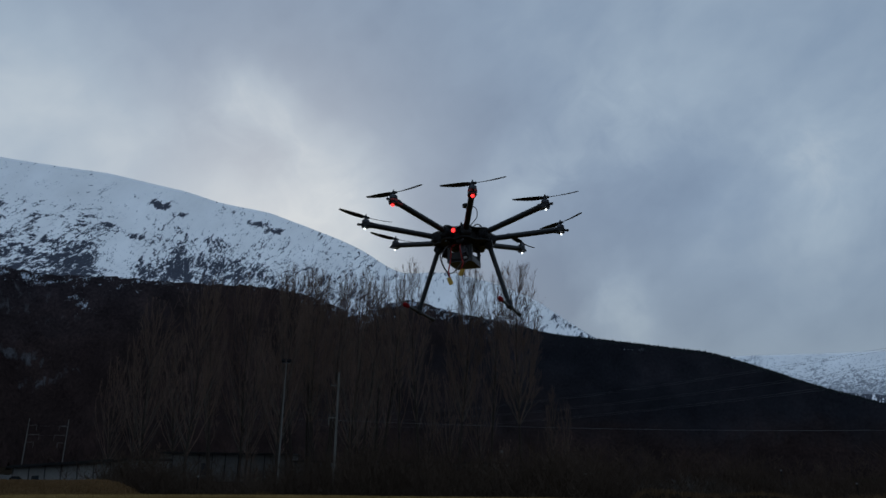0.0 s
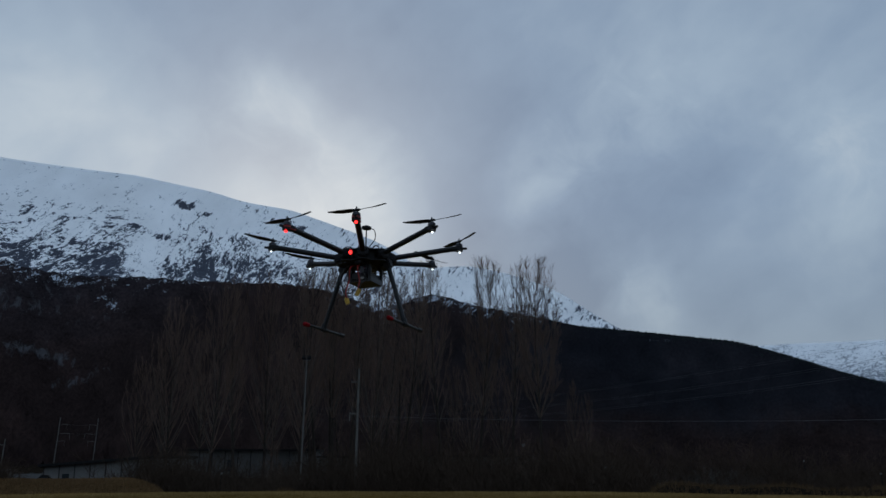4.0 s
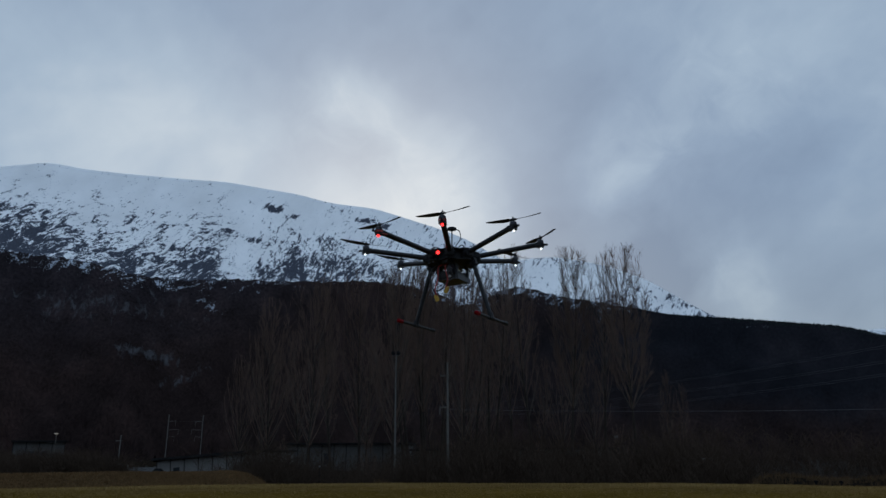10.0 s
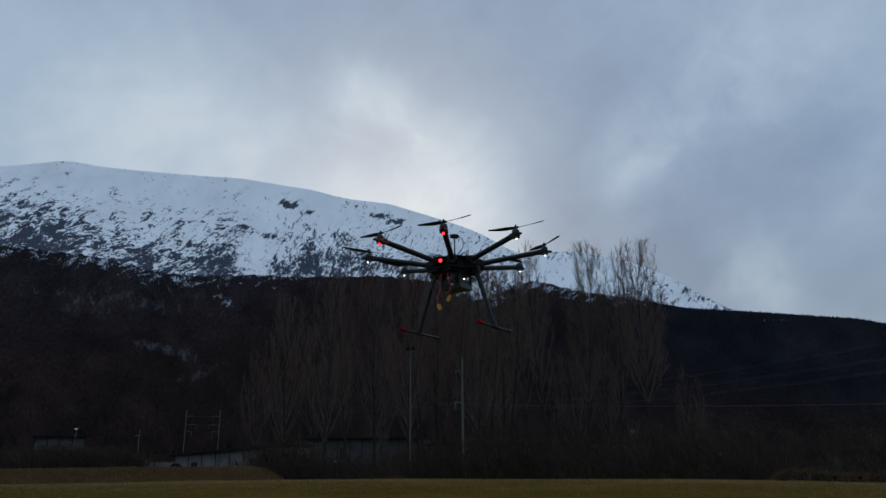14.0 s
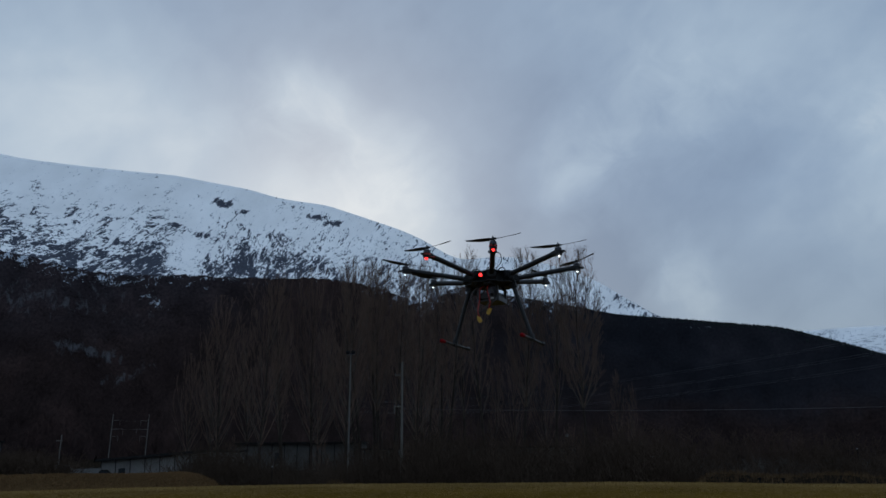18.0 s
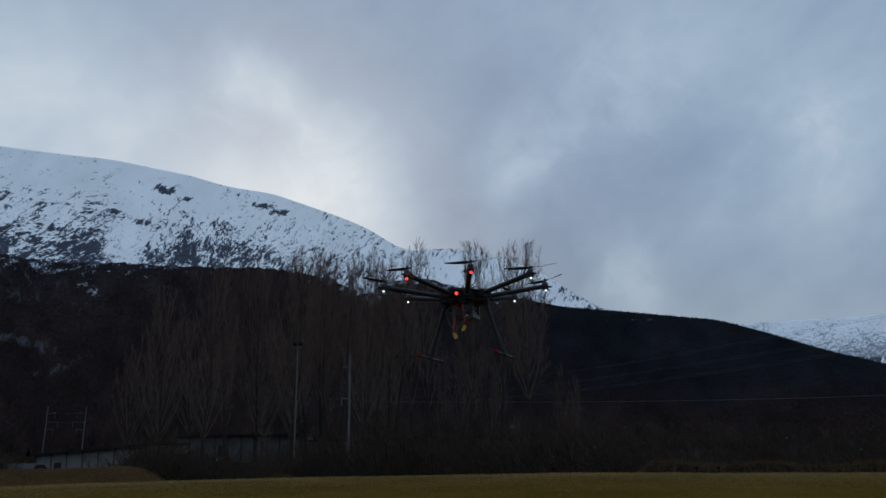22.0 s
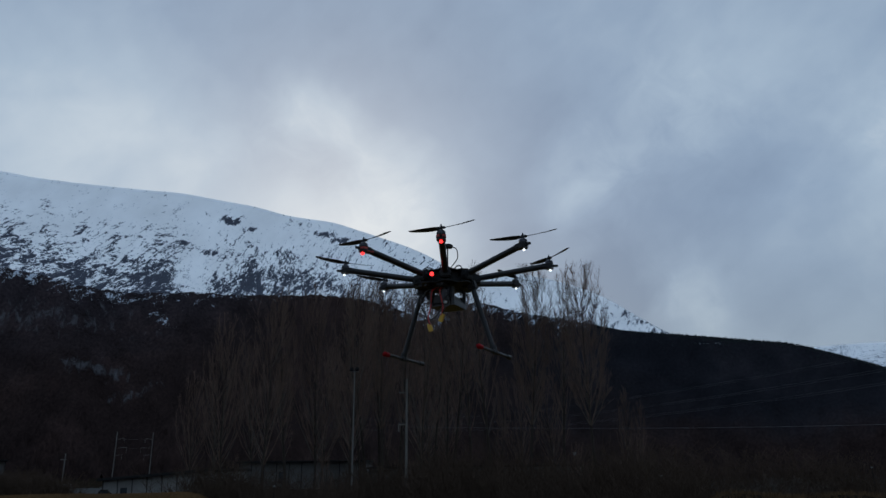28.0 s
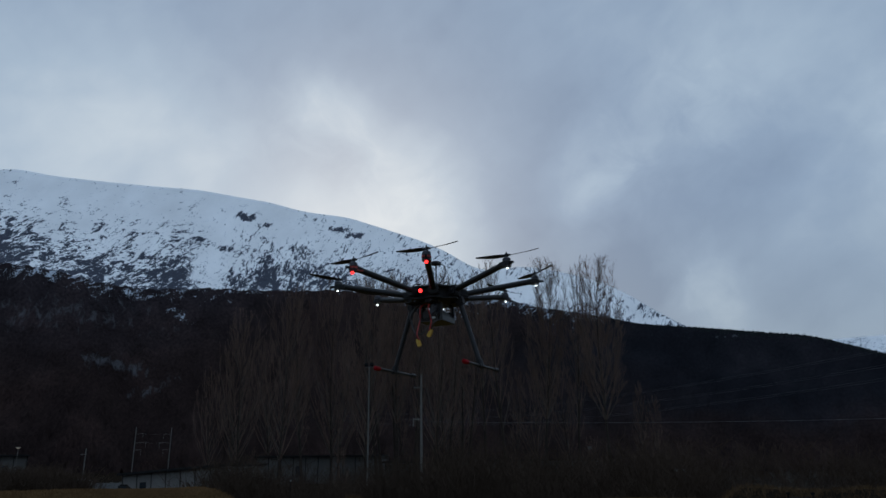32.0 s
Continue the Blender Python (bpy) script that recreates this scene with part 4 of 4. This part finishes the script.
# landing gear: two splayed legs with skids
for s in (-1, 1):
    leg = bmesh.new()
    rod(leg, (s * 0.135, 0, LOW - 0.035), (s * 0.245, 0, -0.435), 0.0130, 0.0115, 14)
    gear = part("landing_leg", leg, CARBON, drone)
    joint = bmesh.new()
    box(joint, (0.040, 0.046, 0.052), (s * 0.138, 0, LOW - 0.044), Matrix.Rotation(-s * radians(16), 4, "Y"), 0.006)
    rod(joint, (s * 0.09, 0, LOW - 0.042), (s * 0.135, 0, LOW - 0.042), 0.009, None, 10)
    part("leg_hinge", joint, BLACK, gear)
    tee = bmesh.new()
    rod(tee, (s * 0.240, 0, -0.410), (s * 0.247, 0, -0.446), 0.0155, 0.0155, 14)
    rod(tee, (s * 0.245, -0.024, -0.440), (s * 0.245, 0.024, -0.440), 0.0125, None, 14)
    part("tee_joint", tee, BLACK, gear)
    skid = bmesh.new()
    rod(skid, (s * 0.245, -0.195, -0.440), (s * 0.245, 0.165, -0.440), 0.0072, None, 12)
    part("skid", skid, CARBON, gear)
    tip = bmesh.new()
    rod(tip, (s * 0.245, 0.155, -0.440), (s * 0.245, 0.190, -0.440), 0.0108, 0.0118, 14)
    ball(tip, (s * 0.245, 0.190, -0.440), 0.0118, 1.0, 14, 8)
    part("skid_cap", tip, REDRUBBER, gear, "red rubber skid cap")
    tail = bmesh.new()
    rod(tail, (s * 0.245, -0.215, -0.440), (s * 0.245, -0.170, -0.440), 0.0115, 0.0105, 14)
    part("skid_sleeve", tail, BLACK, gear, "black foam skid sleeve")

# payload: rails, battery case, cameras and plugs under the frame
payload = []
for s in (-1, 1):
    rail = bmesh.new()
    rod(rail, (s * 0.045, -0.15, -0.060), (s * 0.045, 0.15, -0.060), 0.006, None, 10)
    r = part("payload_rail", rail, CARBON, drone)
    payload.append(r)
    for y in (-0.08, 0.08):
        hang = bmesh.new()
        box(hang, (0.018, 0.014, 0.036), (s * 0.045, y, -0.045), None, 0.003)
        part("rail_hanger", hang, BLACK, r)
tray = bmesh.new()
box(tray, (0.138, 0.150, 0.004), (0.0, -0.010, -0.150), None, 0.0015)
for s in (-1, 1):
    box(tray, (0.004, 0.150, 0.030), (s * 0.067, -0.010, -0.137), None, 0.0015)
tray = part("payload_tray", tray, TRAY, drone, "dull grey aluminium payload tray")
payload.append(tray)
for x in (-0.060, 0.060):
    for y in (-0.078, 0.058):
        bm = bmesh.new()
        box(bm, (0.016, 0.012, 0.092), (x, y, -0.104), None, 0.002)
        part("tray_post", bm, TRAY, tray)
gimbal = bmesh.new()
box(gimbal, (0.044, 0.030, 0.060), (-0.032, 0.070, -0.092), None, 0.005)
rod(gimbal, (-0.032, 0.085, -0.100), (-0.032, 0.098, -0.100), 0.017, 0.016, 16)
payload.append(part("power_unit", gimbal, DARKMETAL, drone))
case = bmesh.new()
box(case, (0.112, 0.145, 0.052), (0.0, -0.012, -0.119), None, 0.010)
case = part("battery", case, BATTERY, drone, "dark grey shrink-wrapped flight battery")
payload.append(case)
strap = bmesh.new()
for y in (-0.062, 0.034):
    box(strap, (0.116, 0.022, 0.056), (0.0, y, -0.119), None, 0.006)
part("strap", strap, BLACK, case, "black battery strap")
eye = bmesh.new()
box(eye, (0.040, 0.034, 0.034), (0.118, -0.060, -0.066), None, 0.005)
rod(eye, (0.118, -0.077, -0.066), (0.126, -0.105, -0.070), 0.013, 0.012, 14)
payload.append(part("small_camera", eye, BLACK, drone))
boxy = bmesh.new()
box(boxy, (0.050, 0.036, 0.022), (-0.02, 0.100, -0.052), None, 0.004)
payload.append(part("power_module", boxy, BLACK, drone))
for x, mat, end, nm in ((0.012, REDWIRE, (0.018, 0.150, -0.262), "red_wire"), (-0.012, REDWIRE, (-0.030, 0.135, -0.215), "red_wire"), (0.030, BLACKWIRE, (0.022, 0.146, -0.258), "black_wire"), (-0.026, BLACKWIRE, (-0.034, 0.130, -0.213), "black_wire")):
    wire = bmesh.new()
    e = Vector(end)
    hose(wire, [(x, 0.075, -0.060), (x * 1.8, 0.128, -0.090), (x * 2.6, 0.118, -0.155), (e.x * 1.3 + x * 0.4, e.y + 0.006, e.z + 0.035), e], 0.0036)
    payload.append(part(nm, wire, mat, drone))
loop = bmesh.new()
hose(loop, [(0.05, 0.07, -0.06), (0.085, 0.12, -0.12), (0.06, 0.13, -0.20), (0.02, 0.12, -0.225), (-0.02, 0.10, -0.17), (-0.03, 0.075, -0.13)], 0.0032)
payload.append(part("balance_lead", loop, BLACKWIRE, drone))
for at, lean in (((0.020, 0.150, -0.276), 22), ((-0.032, 0.133, -0.230), -30)):
    plug = bmesh.new()
    box(plug, (0.022, 0.013, 0.034), (0, 0, 0), None, 0.003)
    for px in (-0.005, 0.005):
        rod(plug, (px, 0, 0.012), (px, 0, 0.024), 0.0042, None, 8)
    ob = part("yellow_plug", plug, YELLOW, drone, "yellow battery connector")
    payload.append(ob)
    ob.matrix_local = Matrix.Translation(at) @ Matrix.Rotation(radians(lean), 4, "Y")
plug = bmesh.new()
box(plug, (0.018, 0.008, 0.012), (-0.052, 0.128, -0.150), None, 0.002)
payload.append(part("white_plug", plug, WHITEPLUG, drone, "white balance plug"))

# satellite antenna on its mast, status light, receiver whip
mast = bmesh.new()
rod(mast, (-0.052, 0.098, 0.024), (-0.052, 0.098, 0.134), 0.0036, None, 8)
rod(mast, (-0.052, 0.098, 0.024), (-0.052, 0.098, 0.032), 0.012, 0.010, 12)
mast = part("antenna_mast", mast, BLACK, drone)
payload.append(mast)
puck = bmesh.new()
rod(puck, (-0.052, 0.098, 0.132), (-0.052, 0.098, 0.143), 0.026, 0.027, 24)
rod(puck, (-0.052, 0.098, 0.143), (-0.052, 0.098, 0.148), 0.027, 0.018, 24)
part("satellite_antenna", puck, BLACK, mast)
lead = bmesh.new()
hose(lead, [(-0.064, 0.098, 0.134), (-0.096, 0.090, 0.122), (-0.098, 0.082, 0.075), (-0.062, 0.070, 0.042), (-0.050, 0.06, 0.030)], 0.0024)
part("antenna_lead", lead, BLACKWIRE, mast)
housing = bmesh.new()
box(housing, (0.034, 0.026, 0.026), (0.0, 0.158, -0.014), None, 0.006)
status = part("status_light", housing, BLACK, drone)
payload.append(status)
lens = bmesh.new()
ball(lens, (0.0, 0.171, -0.014), 0.0105, 1.0, 14, 9)
part("lens", lens, RED_LIGHT, status, "glowing red status lens")
for ob in payload:
    ob.location.z += LOW + 0.006

# ---- masts, lines and buildings beyond the field ----
def mast_thing(name, at, top, r, material, label, category):
    bm = bmesh.new()
    foot = Vector((at.x, at.y, stand(at.x, at.y) - 0.3))
    root = empty(name, Matrix.Translation(foot), label, category)
    rod(bm, (0, 0, 0), (0, 0, top - foot.z), r, r * 0.62, 12)
    part("pole", bm, material, root)
    return root, top - foot.z


p = polar(-12.8, 82, 0)
flood, h = mast_thing("floodlight_mast", p, EYE + 82 * math.tan(radians(7.35)), 0.105, GALVANISED, "tall grey steel floodlight mast among the poplars", "light mast")
bm = bmesh.new()
box(bm, (0.9, 0.16, 0.12), (0, 0, h - 0.05), None, 0.02)
part("crossbar", bm, DARKMETAL, flood)
for x in (-0.38, 0.38):
    bm = bmesh.new()
    box(bm, (0.42, 0.28, 0.36), (x * 0.8, -0.16, h + 0.16), Matrix.Rotation(radians(-28), 4, "X"), 0.05)
    part("lamp_head", bm, DARKPAINT, flood)

p = polar(-8.67, 82, 0)
pole, h = mast_thing("utility_pole", p, EYE + 82 * math.tan(radians(6.7)), 0.17, WOODPOLE, "weathered timber utility pole with two short cross-arms", "utility pole")
for z, ln in ((h - 1.5, 0.95), (h - 5.0, 1.0)):
    bm = bmesh.new()
    box(bm, (ln, 0.12, 0.13), (-ln / 2 + 0.1, -0.14, z), None, 0.01)
    arm = part("cross_arm", bm, WOODPOLE, pole)
    for x in (-ln + 0.18, -ln / 2 + 0.1):
        bm = bmesh.new()
        rod(bm, (x, -0.14, z + 0.065), (x, -0.14, z + 0.24), 0.045, 0.03, 10)
        part("insulator", bm, DARKMETAL, arm)
bm = bmesh.new()
box(bm, (0.10, 0.10, 0.75), (-0.86, -0.14, h - 5.4), None, 0.01)
part("drop_bracket", bm, WOODPOLE, pole)

for az, side in ((-29.8, 1), (-27.4, -1)):
    p = polar(az, 150, 0)
    post, h = mast_thing("catenary_mast", p, EYE + 150 * math.tan(radians(2.62)), 0.10, GALVANISED, "grey railway catenary mast with brackets over the track", "railway mast")
    for z, ln in ((h - 1.3, 1.5), (h - 2.9, 2.2), (h - 4.2, 1.4)):
        bm = bmesh.new()
        rod(bm, (0, 0, z), (side * ln, 0, z + 0.12), 0.026, 0.022, 8)
        br = part("bracket", bm, GALVANISED, post)
        bm = bmesh.new()
        rod(bm, (side * ln, 0, z + 0.12), (side * ln, 0, z - 0.85), 0.02, None, 8)
        part("drop_rod", bm, GALVANISED, br)
p = polar(-32.9, 160, 0)
post, h = mast_thing("signal_pole", p, EYE + 160 * math.tan(radians(1.15)), 0.12, GALVANISED, "thin grey pole with a short arm beside the yard", "pole")
bm = bmesh.new()
box(bm, (1.3, 0.12, 0.12), (-0.35, 0, h - 1.1), None, 0.01)
part("arm", bm, GALVANISED, post)


def line_between(a, b, sag, r, name, label, steps=24):
    pts = [a.lerp(b, i / steps) - Vector((0, 0, sag * 4 * (i / steps) * (1 - i / steps))) for i in range(steps + 1)]
    bm = bmesh.new()
    hose(bm, pts, r, 5, 1)
    return tagged(part(name, bm, CABLE), label, "cable", "overhead lines")


line_between(polar(-8.67, 82, EYE + 82 * math.tan(radians(3.05))), polar(48, 130, EYE + 130 * math.tan(radians(2.7))), 1.2, 0.015, "overhead_cable", "pale overhead cable strung from the timber pole")
for top, near in ((7.6, 4.05), (6.4, 3.75), (5.4, 3.45)):
    for k in (0, 1):
        a = polar(-16, 420, EYE + 420 * math.tan(radians(near - 0.15 + 0.06 * k)))
        b = polar(44, 150, EYE + 150 * math.tan(radians(top + 1.6 + 0.16 * k)))
        line_between(a, b, 9.0, 0.015, "power_line", "thin sagging power line crossing before the dark hillside")
for el in (1.6, 2.2):
    line_between(polar(-29.6, 150, EYE + 150 * math.tan(radians(el))), polar(-27.5, 150, EYE + 150 * math.tan(radians(el + 0.02))), 0.25, 0.007, "catenary_wire", "railway contact wire between the masts", 8)


def shed(name, a, b, height, depth, bays, label, openings=(), wall=None):
    """A long low shed with wall bays between posts, a roof slab and a dark eave."""
    d = b - a
    ln, ang = math.hypot(d.x, d.y), math.atan2(d.y, d.x)
    pitch = math.atan2(d.z, ln)
    wall = wall or DIMWALL
    root = empty(name, Matrix.Translation(a) @ Matrix.Rotation(ang, 4, "Z") @ Matrix.Rotation(-pitch, 4, "Y"), label, "building")
    step = ln / bays
    for i in range(bays):
        bm = bmesh.new()
        box(bm, (step - 0.16, 0.18, height), (step * (i + 0.5), 0.0, height / 2), None, 0.01)
        panel = part("wall_panel", bm, wall, root)
        if i in openings:
            bm = bmesh.new()
            box(bm, (step * 0.45, 0.06, height * 0.42), (step * (i + 0.45), -0.10, height * 0.45), None, 0.01)
            part("dark_opening", bm, PANE, panel, "dark window opening")
    for i in range(bays + 1):
        bm = bmesh.new()
        box(bm, (0.12, 0.22, height), (step * i, 0.0, height / 2), None, 0.01)
        part("post", bm, DIMWALL if wall is CONCRETE else ROOFING, root)
    bm = bmesh.new()
    box(bm, (ln + 0.3, 0.2, height), (ln / 2, depth, height / 2), None, 0.01)
    part("back_wall", bm, wall, root)
    for x in (0.0, ln):
        bm = bmesh.new()
        box(bm, (0.18, depth - 0.4, height), (x, depth / 2, height / 2), None, 0.01)
        part("end_wall", bm, wall, root)
    bm = bmesh.new()
    box(bm, (ln + 0.8, depth + 1.2, 0.28), (ln / 2, depth / 2 - 0.1, height + 0.14), None, 0.03)
    roof = part("roof", bm, ROOFING, root)
    bm = bmesh.new()
    box(bm, (ln + 0.8, 0.10, 0.16), (ln / 2, -0.78, height + 0.05), None, 0.02)
    part("gutter", bm, ROOFING, roof)
    return root


shed("long_shed", polar(-30.15, 100, -2.45), polar(-23.2, 92, -1.5), 3.0, 9.0, 7, "long low grey concrete shed with a dark roof edge", (1,), CONCRETE)
shed("grey_hall", polar(-21.2, 130, -1.6), polar(-11.9, 126, -1.6), 4.3, 12.0, 10, "grey hall half hidden behind bare poplars", (3,), HALLWALL)
shed("low_annexe", polar(-11.5, 125, -1.9), polar(-8.9, 124, -1.9), 3.5, 7.0, 3, "low grey annexe beside the hall", (), HALLWALL)
shed("low_store", polar(-6.0, 132, -2.6), polar(4.5, 128, -2.6), 4.3, 9.0, 9, "low grey store behind the brown scrub", (), HALLWALL)
shed("roadside_house", polar(-39.5, 150, -1.2), polar(-36.4, 150, -1.2), 4.6, 8.0, 4, "pale grey house at the edge of the yard", (1, 2), HALLWALL)

# street light by the house
p = polar(-37.0, 140, 0)
post, h = mast_thing("street_lamp", p, EYE + 140 * math.tan(radians(1.2)), 0.07, GALVANISED, "street lamp with a lit head beside the house", "street lamp")
bm = bmesh.new()
box(bm, (0.75, 0.35, 0.16), (0, -0.1, h + 0.08), None, 0.04)
head = part("lamp_head", bm, GALVANISED, post)
bm = bmesh.new()
box(bm, (0.6, 0.26, 0.05), (0, -0.1, h - 0.02), None, 0.02)
part("lens", bm, AMBER_LIGHT, head, "lit white lamp lens")


def pickup(at, turn, label):
    """A pale pickup: chassis, cab with panes, drop-side bed with posts, wheels."""
    root = empty("pickup_truck", Matrix.Translation(at) @ Matrix.Rotation(radians(turn), 4, "Z") @ Matrix.Diagonal((0.9, 1.0, 1.32, 1.0)), label, "truck")
    bm = bmesh.new()
    box(bm, (4.7, 1.5, 0.22), (0, 0, 0.62), None, 0.04)
    part("chassis", bm, DARKPAINT, root)
    bm = bmesh.new()
    box(bm, (1.6, 1.85, 1.25), (-1.45, 0, 1.35), None, 0.16)
    box(bm, (0.55, 1.8, 0.62), (-2.3, 0, 1.02), None, 0.12)
    cab = part("cab", bm, WHITEPAINT, root)
    for y in (-0.935, 0.935):
        bm = bmesh.new()
        box(bm, (1.05, 0.03, 0.46), (-1.4, y, 1.60), None, 0.01)
        part("window", bm, PANE, cab)
    for y in (-0.95, 0.95):
        for k in range(3):
            bm = bmesh.new()
            box(bm, (0.86, 0.05, 0.62), (-0.05 + 0.93 * k, y, 1.34), None, 0.015)
            part("side_board", bm, WHITEPAINT, root)
        for k in range(4):
            bm = bmesh.new()
            box(bm, (0.06, 0.07, 1.00), (-0.52 + 0.93 * k, y, 1.25), None, 0.01)
            part("stake", bm, GALVANISED, root)
    bm = bmesh.new()
    box(bm, (2.85, 1.9, 0.08), (0.88, 0, 0.78), None, 0.01)
    part("bed", bm, GALVANISED, root)
    for x in (-1.5, 1.4):
        for y in (-0.82, 0.82):
            bm = bmesh.new()
            rod(bm, (x, y - 0.11, 0.36), (x, y + 0.11, 0.36), 0.36, None, 18)
            wheel = part("wheel", bm, DARKPAINT, root)
            bm = bmesh.new()
            rod(bm, (x, y - 0.125, 0.36), (x, y + 0.125, 0.36), 0.19, None, 14)
            part("rim", bm, GALVANISED, wheel)
    return root


p = polar(-31.75, 82, 0)
pickup(Vector((p.x, p.y, stand(p.x, p.y) - 0.02)), 26, "pale dirty pickup truck with a stake bed behind the bank")

# dark loader with its boom lowered
p = polar(-29.95, 70, 0)
loader = empty("loader", Matrix.Translation((p.x, p.y, stand(p.x, p.y))) @ Matrix.Rotation(radians(25), 4, "Z") @ Matrix.Scale(0.95, 4), "dark loader with lowered boom beside the shed", "loader")
bm = bmesh.new()
box(bm, (1.5, 1.3, 0.7), (0, 0, 0.95), None, 0.1)
part("chassis", bm, DARKPAINT, loader)
bm = bmesh.new()
box(bm, (0.85, 1.05, 1.15), (-0.15, 0, 1.85), None, 0.12)
cab = part("cab", bm, DARKPAINT, loader)
for y in (-0.535, 0.535):
    bm = bmesh.new()
    box(bm, (0.6, 0.03, 0.6), (-0.15, y, 2.0), None, 0.01)
    part("window", bm, PANE, cab)
bm = bmesh.new()
rod(bm, (0.2, -0.5, 2.1), (2.2, -0.5, 0.75), 0.13, 0.10, 10)
rod(bm, (0.2, 0.5, 2.1), (2.2, 0.5, 0.75), 0.13, 0.10, 10)
part("boom", bm, DARKPAINT, loader)
bm = bmesh.new()
box(bm, (0.6, 1.5, 0.5), (2.4, 0, 0.55), Matrix.Rotation(radians(20), 4, "Y"), 0.05)
part("bucket", bm, DARKPAINT, loader)
for x in (-0.55, 0.6):
    for y in (-0.72, 0.72):
        bm = bmesh.new()
        rod(bm, (x, y - 0.14, 0.45), (x, y + 0.14, 0.45), 0.45, None, 18)
        part("wheel", bm, DARKPAINT, loader)

# low plank bench on the rough bank
p = polar(18.4, 58.0, 0)
bench = empty("bench", Matrix.Translation((p.x, p.y, ground_height(p.x, p.y))) @ Matrix.Rotation(radians(-18), 4, "Z"), "low dark plank bench with two end posts in rough grass", "bench")
bm = bmesh.new()
box(bm, (1.75, 0.32, 0.10), (0, 0, 0.42), None, 0.015)
part("seat", bm, DARKPAINT, bench)
for x in (-0.78, 0.78):
    bm = bmesh.new()
    box(bm, (0.12, 0.28, 0.60), (x, 0, 0.12), None, 0.012)
    part("leg", bm, DARKPAINT, bench)
    bm = bmesh.new()
    box(bm, (0.26, 0.16, 0.16), (x, 0.05, 0.74), None, 0.02)
    rod(bm, (x, 0.05, 0.44), (x, 0.05, 0.68), 0.05, None, 8)
    part("end_post", bm, DARKPAINT, bench)

# small panels for unidentified pale spots showing through the scrub; their posts are added
for az, r, el, wd in ((4.2, 104, 0.9, 0.5), (10.4, 72, -0.74, 0.30), (10.9, 72, -0.72, 0.30), (-18.5, 70, -1.2, 0.18), (24.0, 70, -0.25, 0.14), (28.5, 66, -1.05, 0.14)):
    p = polar(az, r, 0)
    z0, z1 = ground_height(p.x, p.y), EYE + r * math.tan(radians(el))
    sign = empty("roadside_sign", Matrix.Translation((p.x, p.y, z0)) @ Matrix.Rotation(radians(-az), 4, "Z"), "small pale panel of unknown use on an added dark post", "sign", "roadside signs")
    bm = bmesh.new()
    rod(bm, (0, 0.04, -0.2), (0, 0.04, z1 - z0), 0.03, None, 8)
    part("post", bm, DARKPAINT, sign)
    bm = bmesh.new()
    box(bm, (wd, 0.04, wd * 0.8), (0, 0, z1 - z0), None, 0.01)
    part("board", bm, WHITEPAINT, sign)

# ---- grass ----
def blades(name, spots, low, high, width, lean, material, label, seed):
    """Tufts of tapering blades standing on the ground at the spots."""
    rng = random.Random(seed)
    verts, faces = [], []
    for x, y in spots:
        z = ground_height(x, y)
        for b in range(4):
            a, k = rng.uniform(0, math.tau), len(verts)
            h, wd = rng.uniform(low, high), width * rng.uniform(0.6, 1.3)
            px, py = x + rng.gauss(0, 0.12), y + rng.gauss(0, 0.12)
            dx, dy = math.cos(a) * wd, math.sin(a) * wd
            lx, ly = rng.gauss(0, lean) * h, rng.gauss(0, lean) * h
            verts += [(px - dx, py - dy, z - 0.02), (px + dx, py + dy, z - 0.02), (px + lx * 0.4 + dx * 0.6, py + ly * 0.4 + dy * 0.6, z + h * 0.6), (px + lx * 0.4 - dx * 0.6, py + ly * 0.4 - dy * 0.6, z + h * 0.6), (px + lx, py + ly, z + h)]
            faces += [(k, k + 1, k + 2, k + 3), (k + 3, k + 2, k + 4)]
    return tagged(sheet_mesh(name, verts, faces, material), label, "grass", kind="stuff")


rng = random.Random(7)
spots = []
for i in range(26000):
    x = rng.uniform(-30, 27)
    spots.append((x, brow(x) - abs(rng.gauss(0, 1)) * 5.5 + 0.8))
blades("field_grass", spots, 0.025, 0.06, 0.012, 0.6, GRASS, "short yellowed grass of the mown field", 2)
spots = []
for i in range(20000):
    p = polar(rng.uniform(-58, -18.5), 53.0 + rng.gauss(0, 2.6), 0)
    if ground_height(p.x, p.y) > -1.4:
        spots.append((p.x, p.y))
blades("bank_grass", spots, 0.04, 0.13, 0.02, 0.35, DRYGRASS, "tall dry brown grass on the bank", 3)
spots = []
for i in range(12000):
    az, r = rng.uniform(-20, 40), rng.uniform(52, 72)
    if 17.3 < az < 19.5 and r < 58.8:
        r += 6.8
    p = polar(az, r, 0)
    spots.append((p.x, p.y))
blades("rough_grass", spots, 0.12, 0.42, 0.022, 0.45, ROUGHGRASS, "rough dry grass at the foot of the scrub", 5)
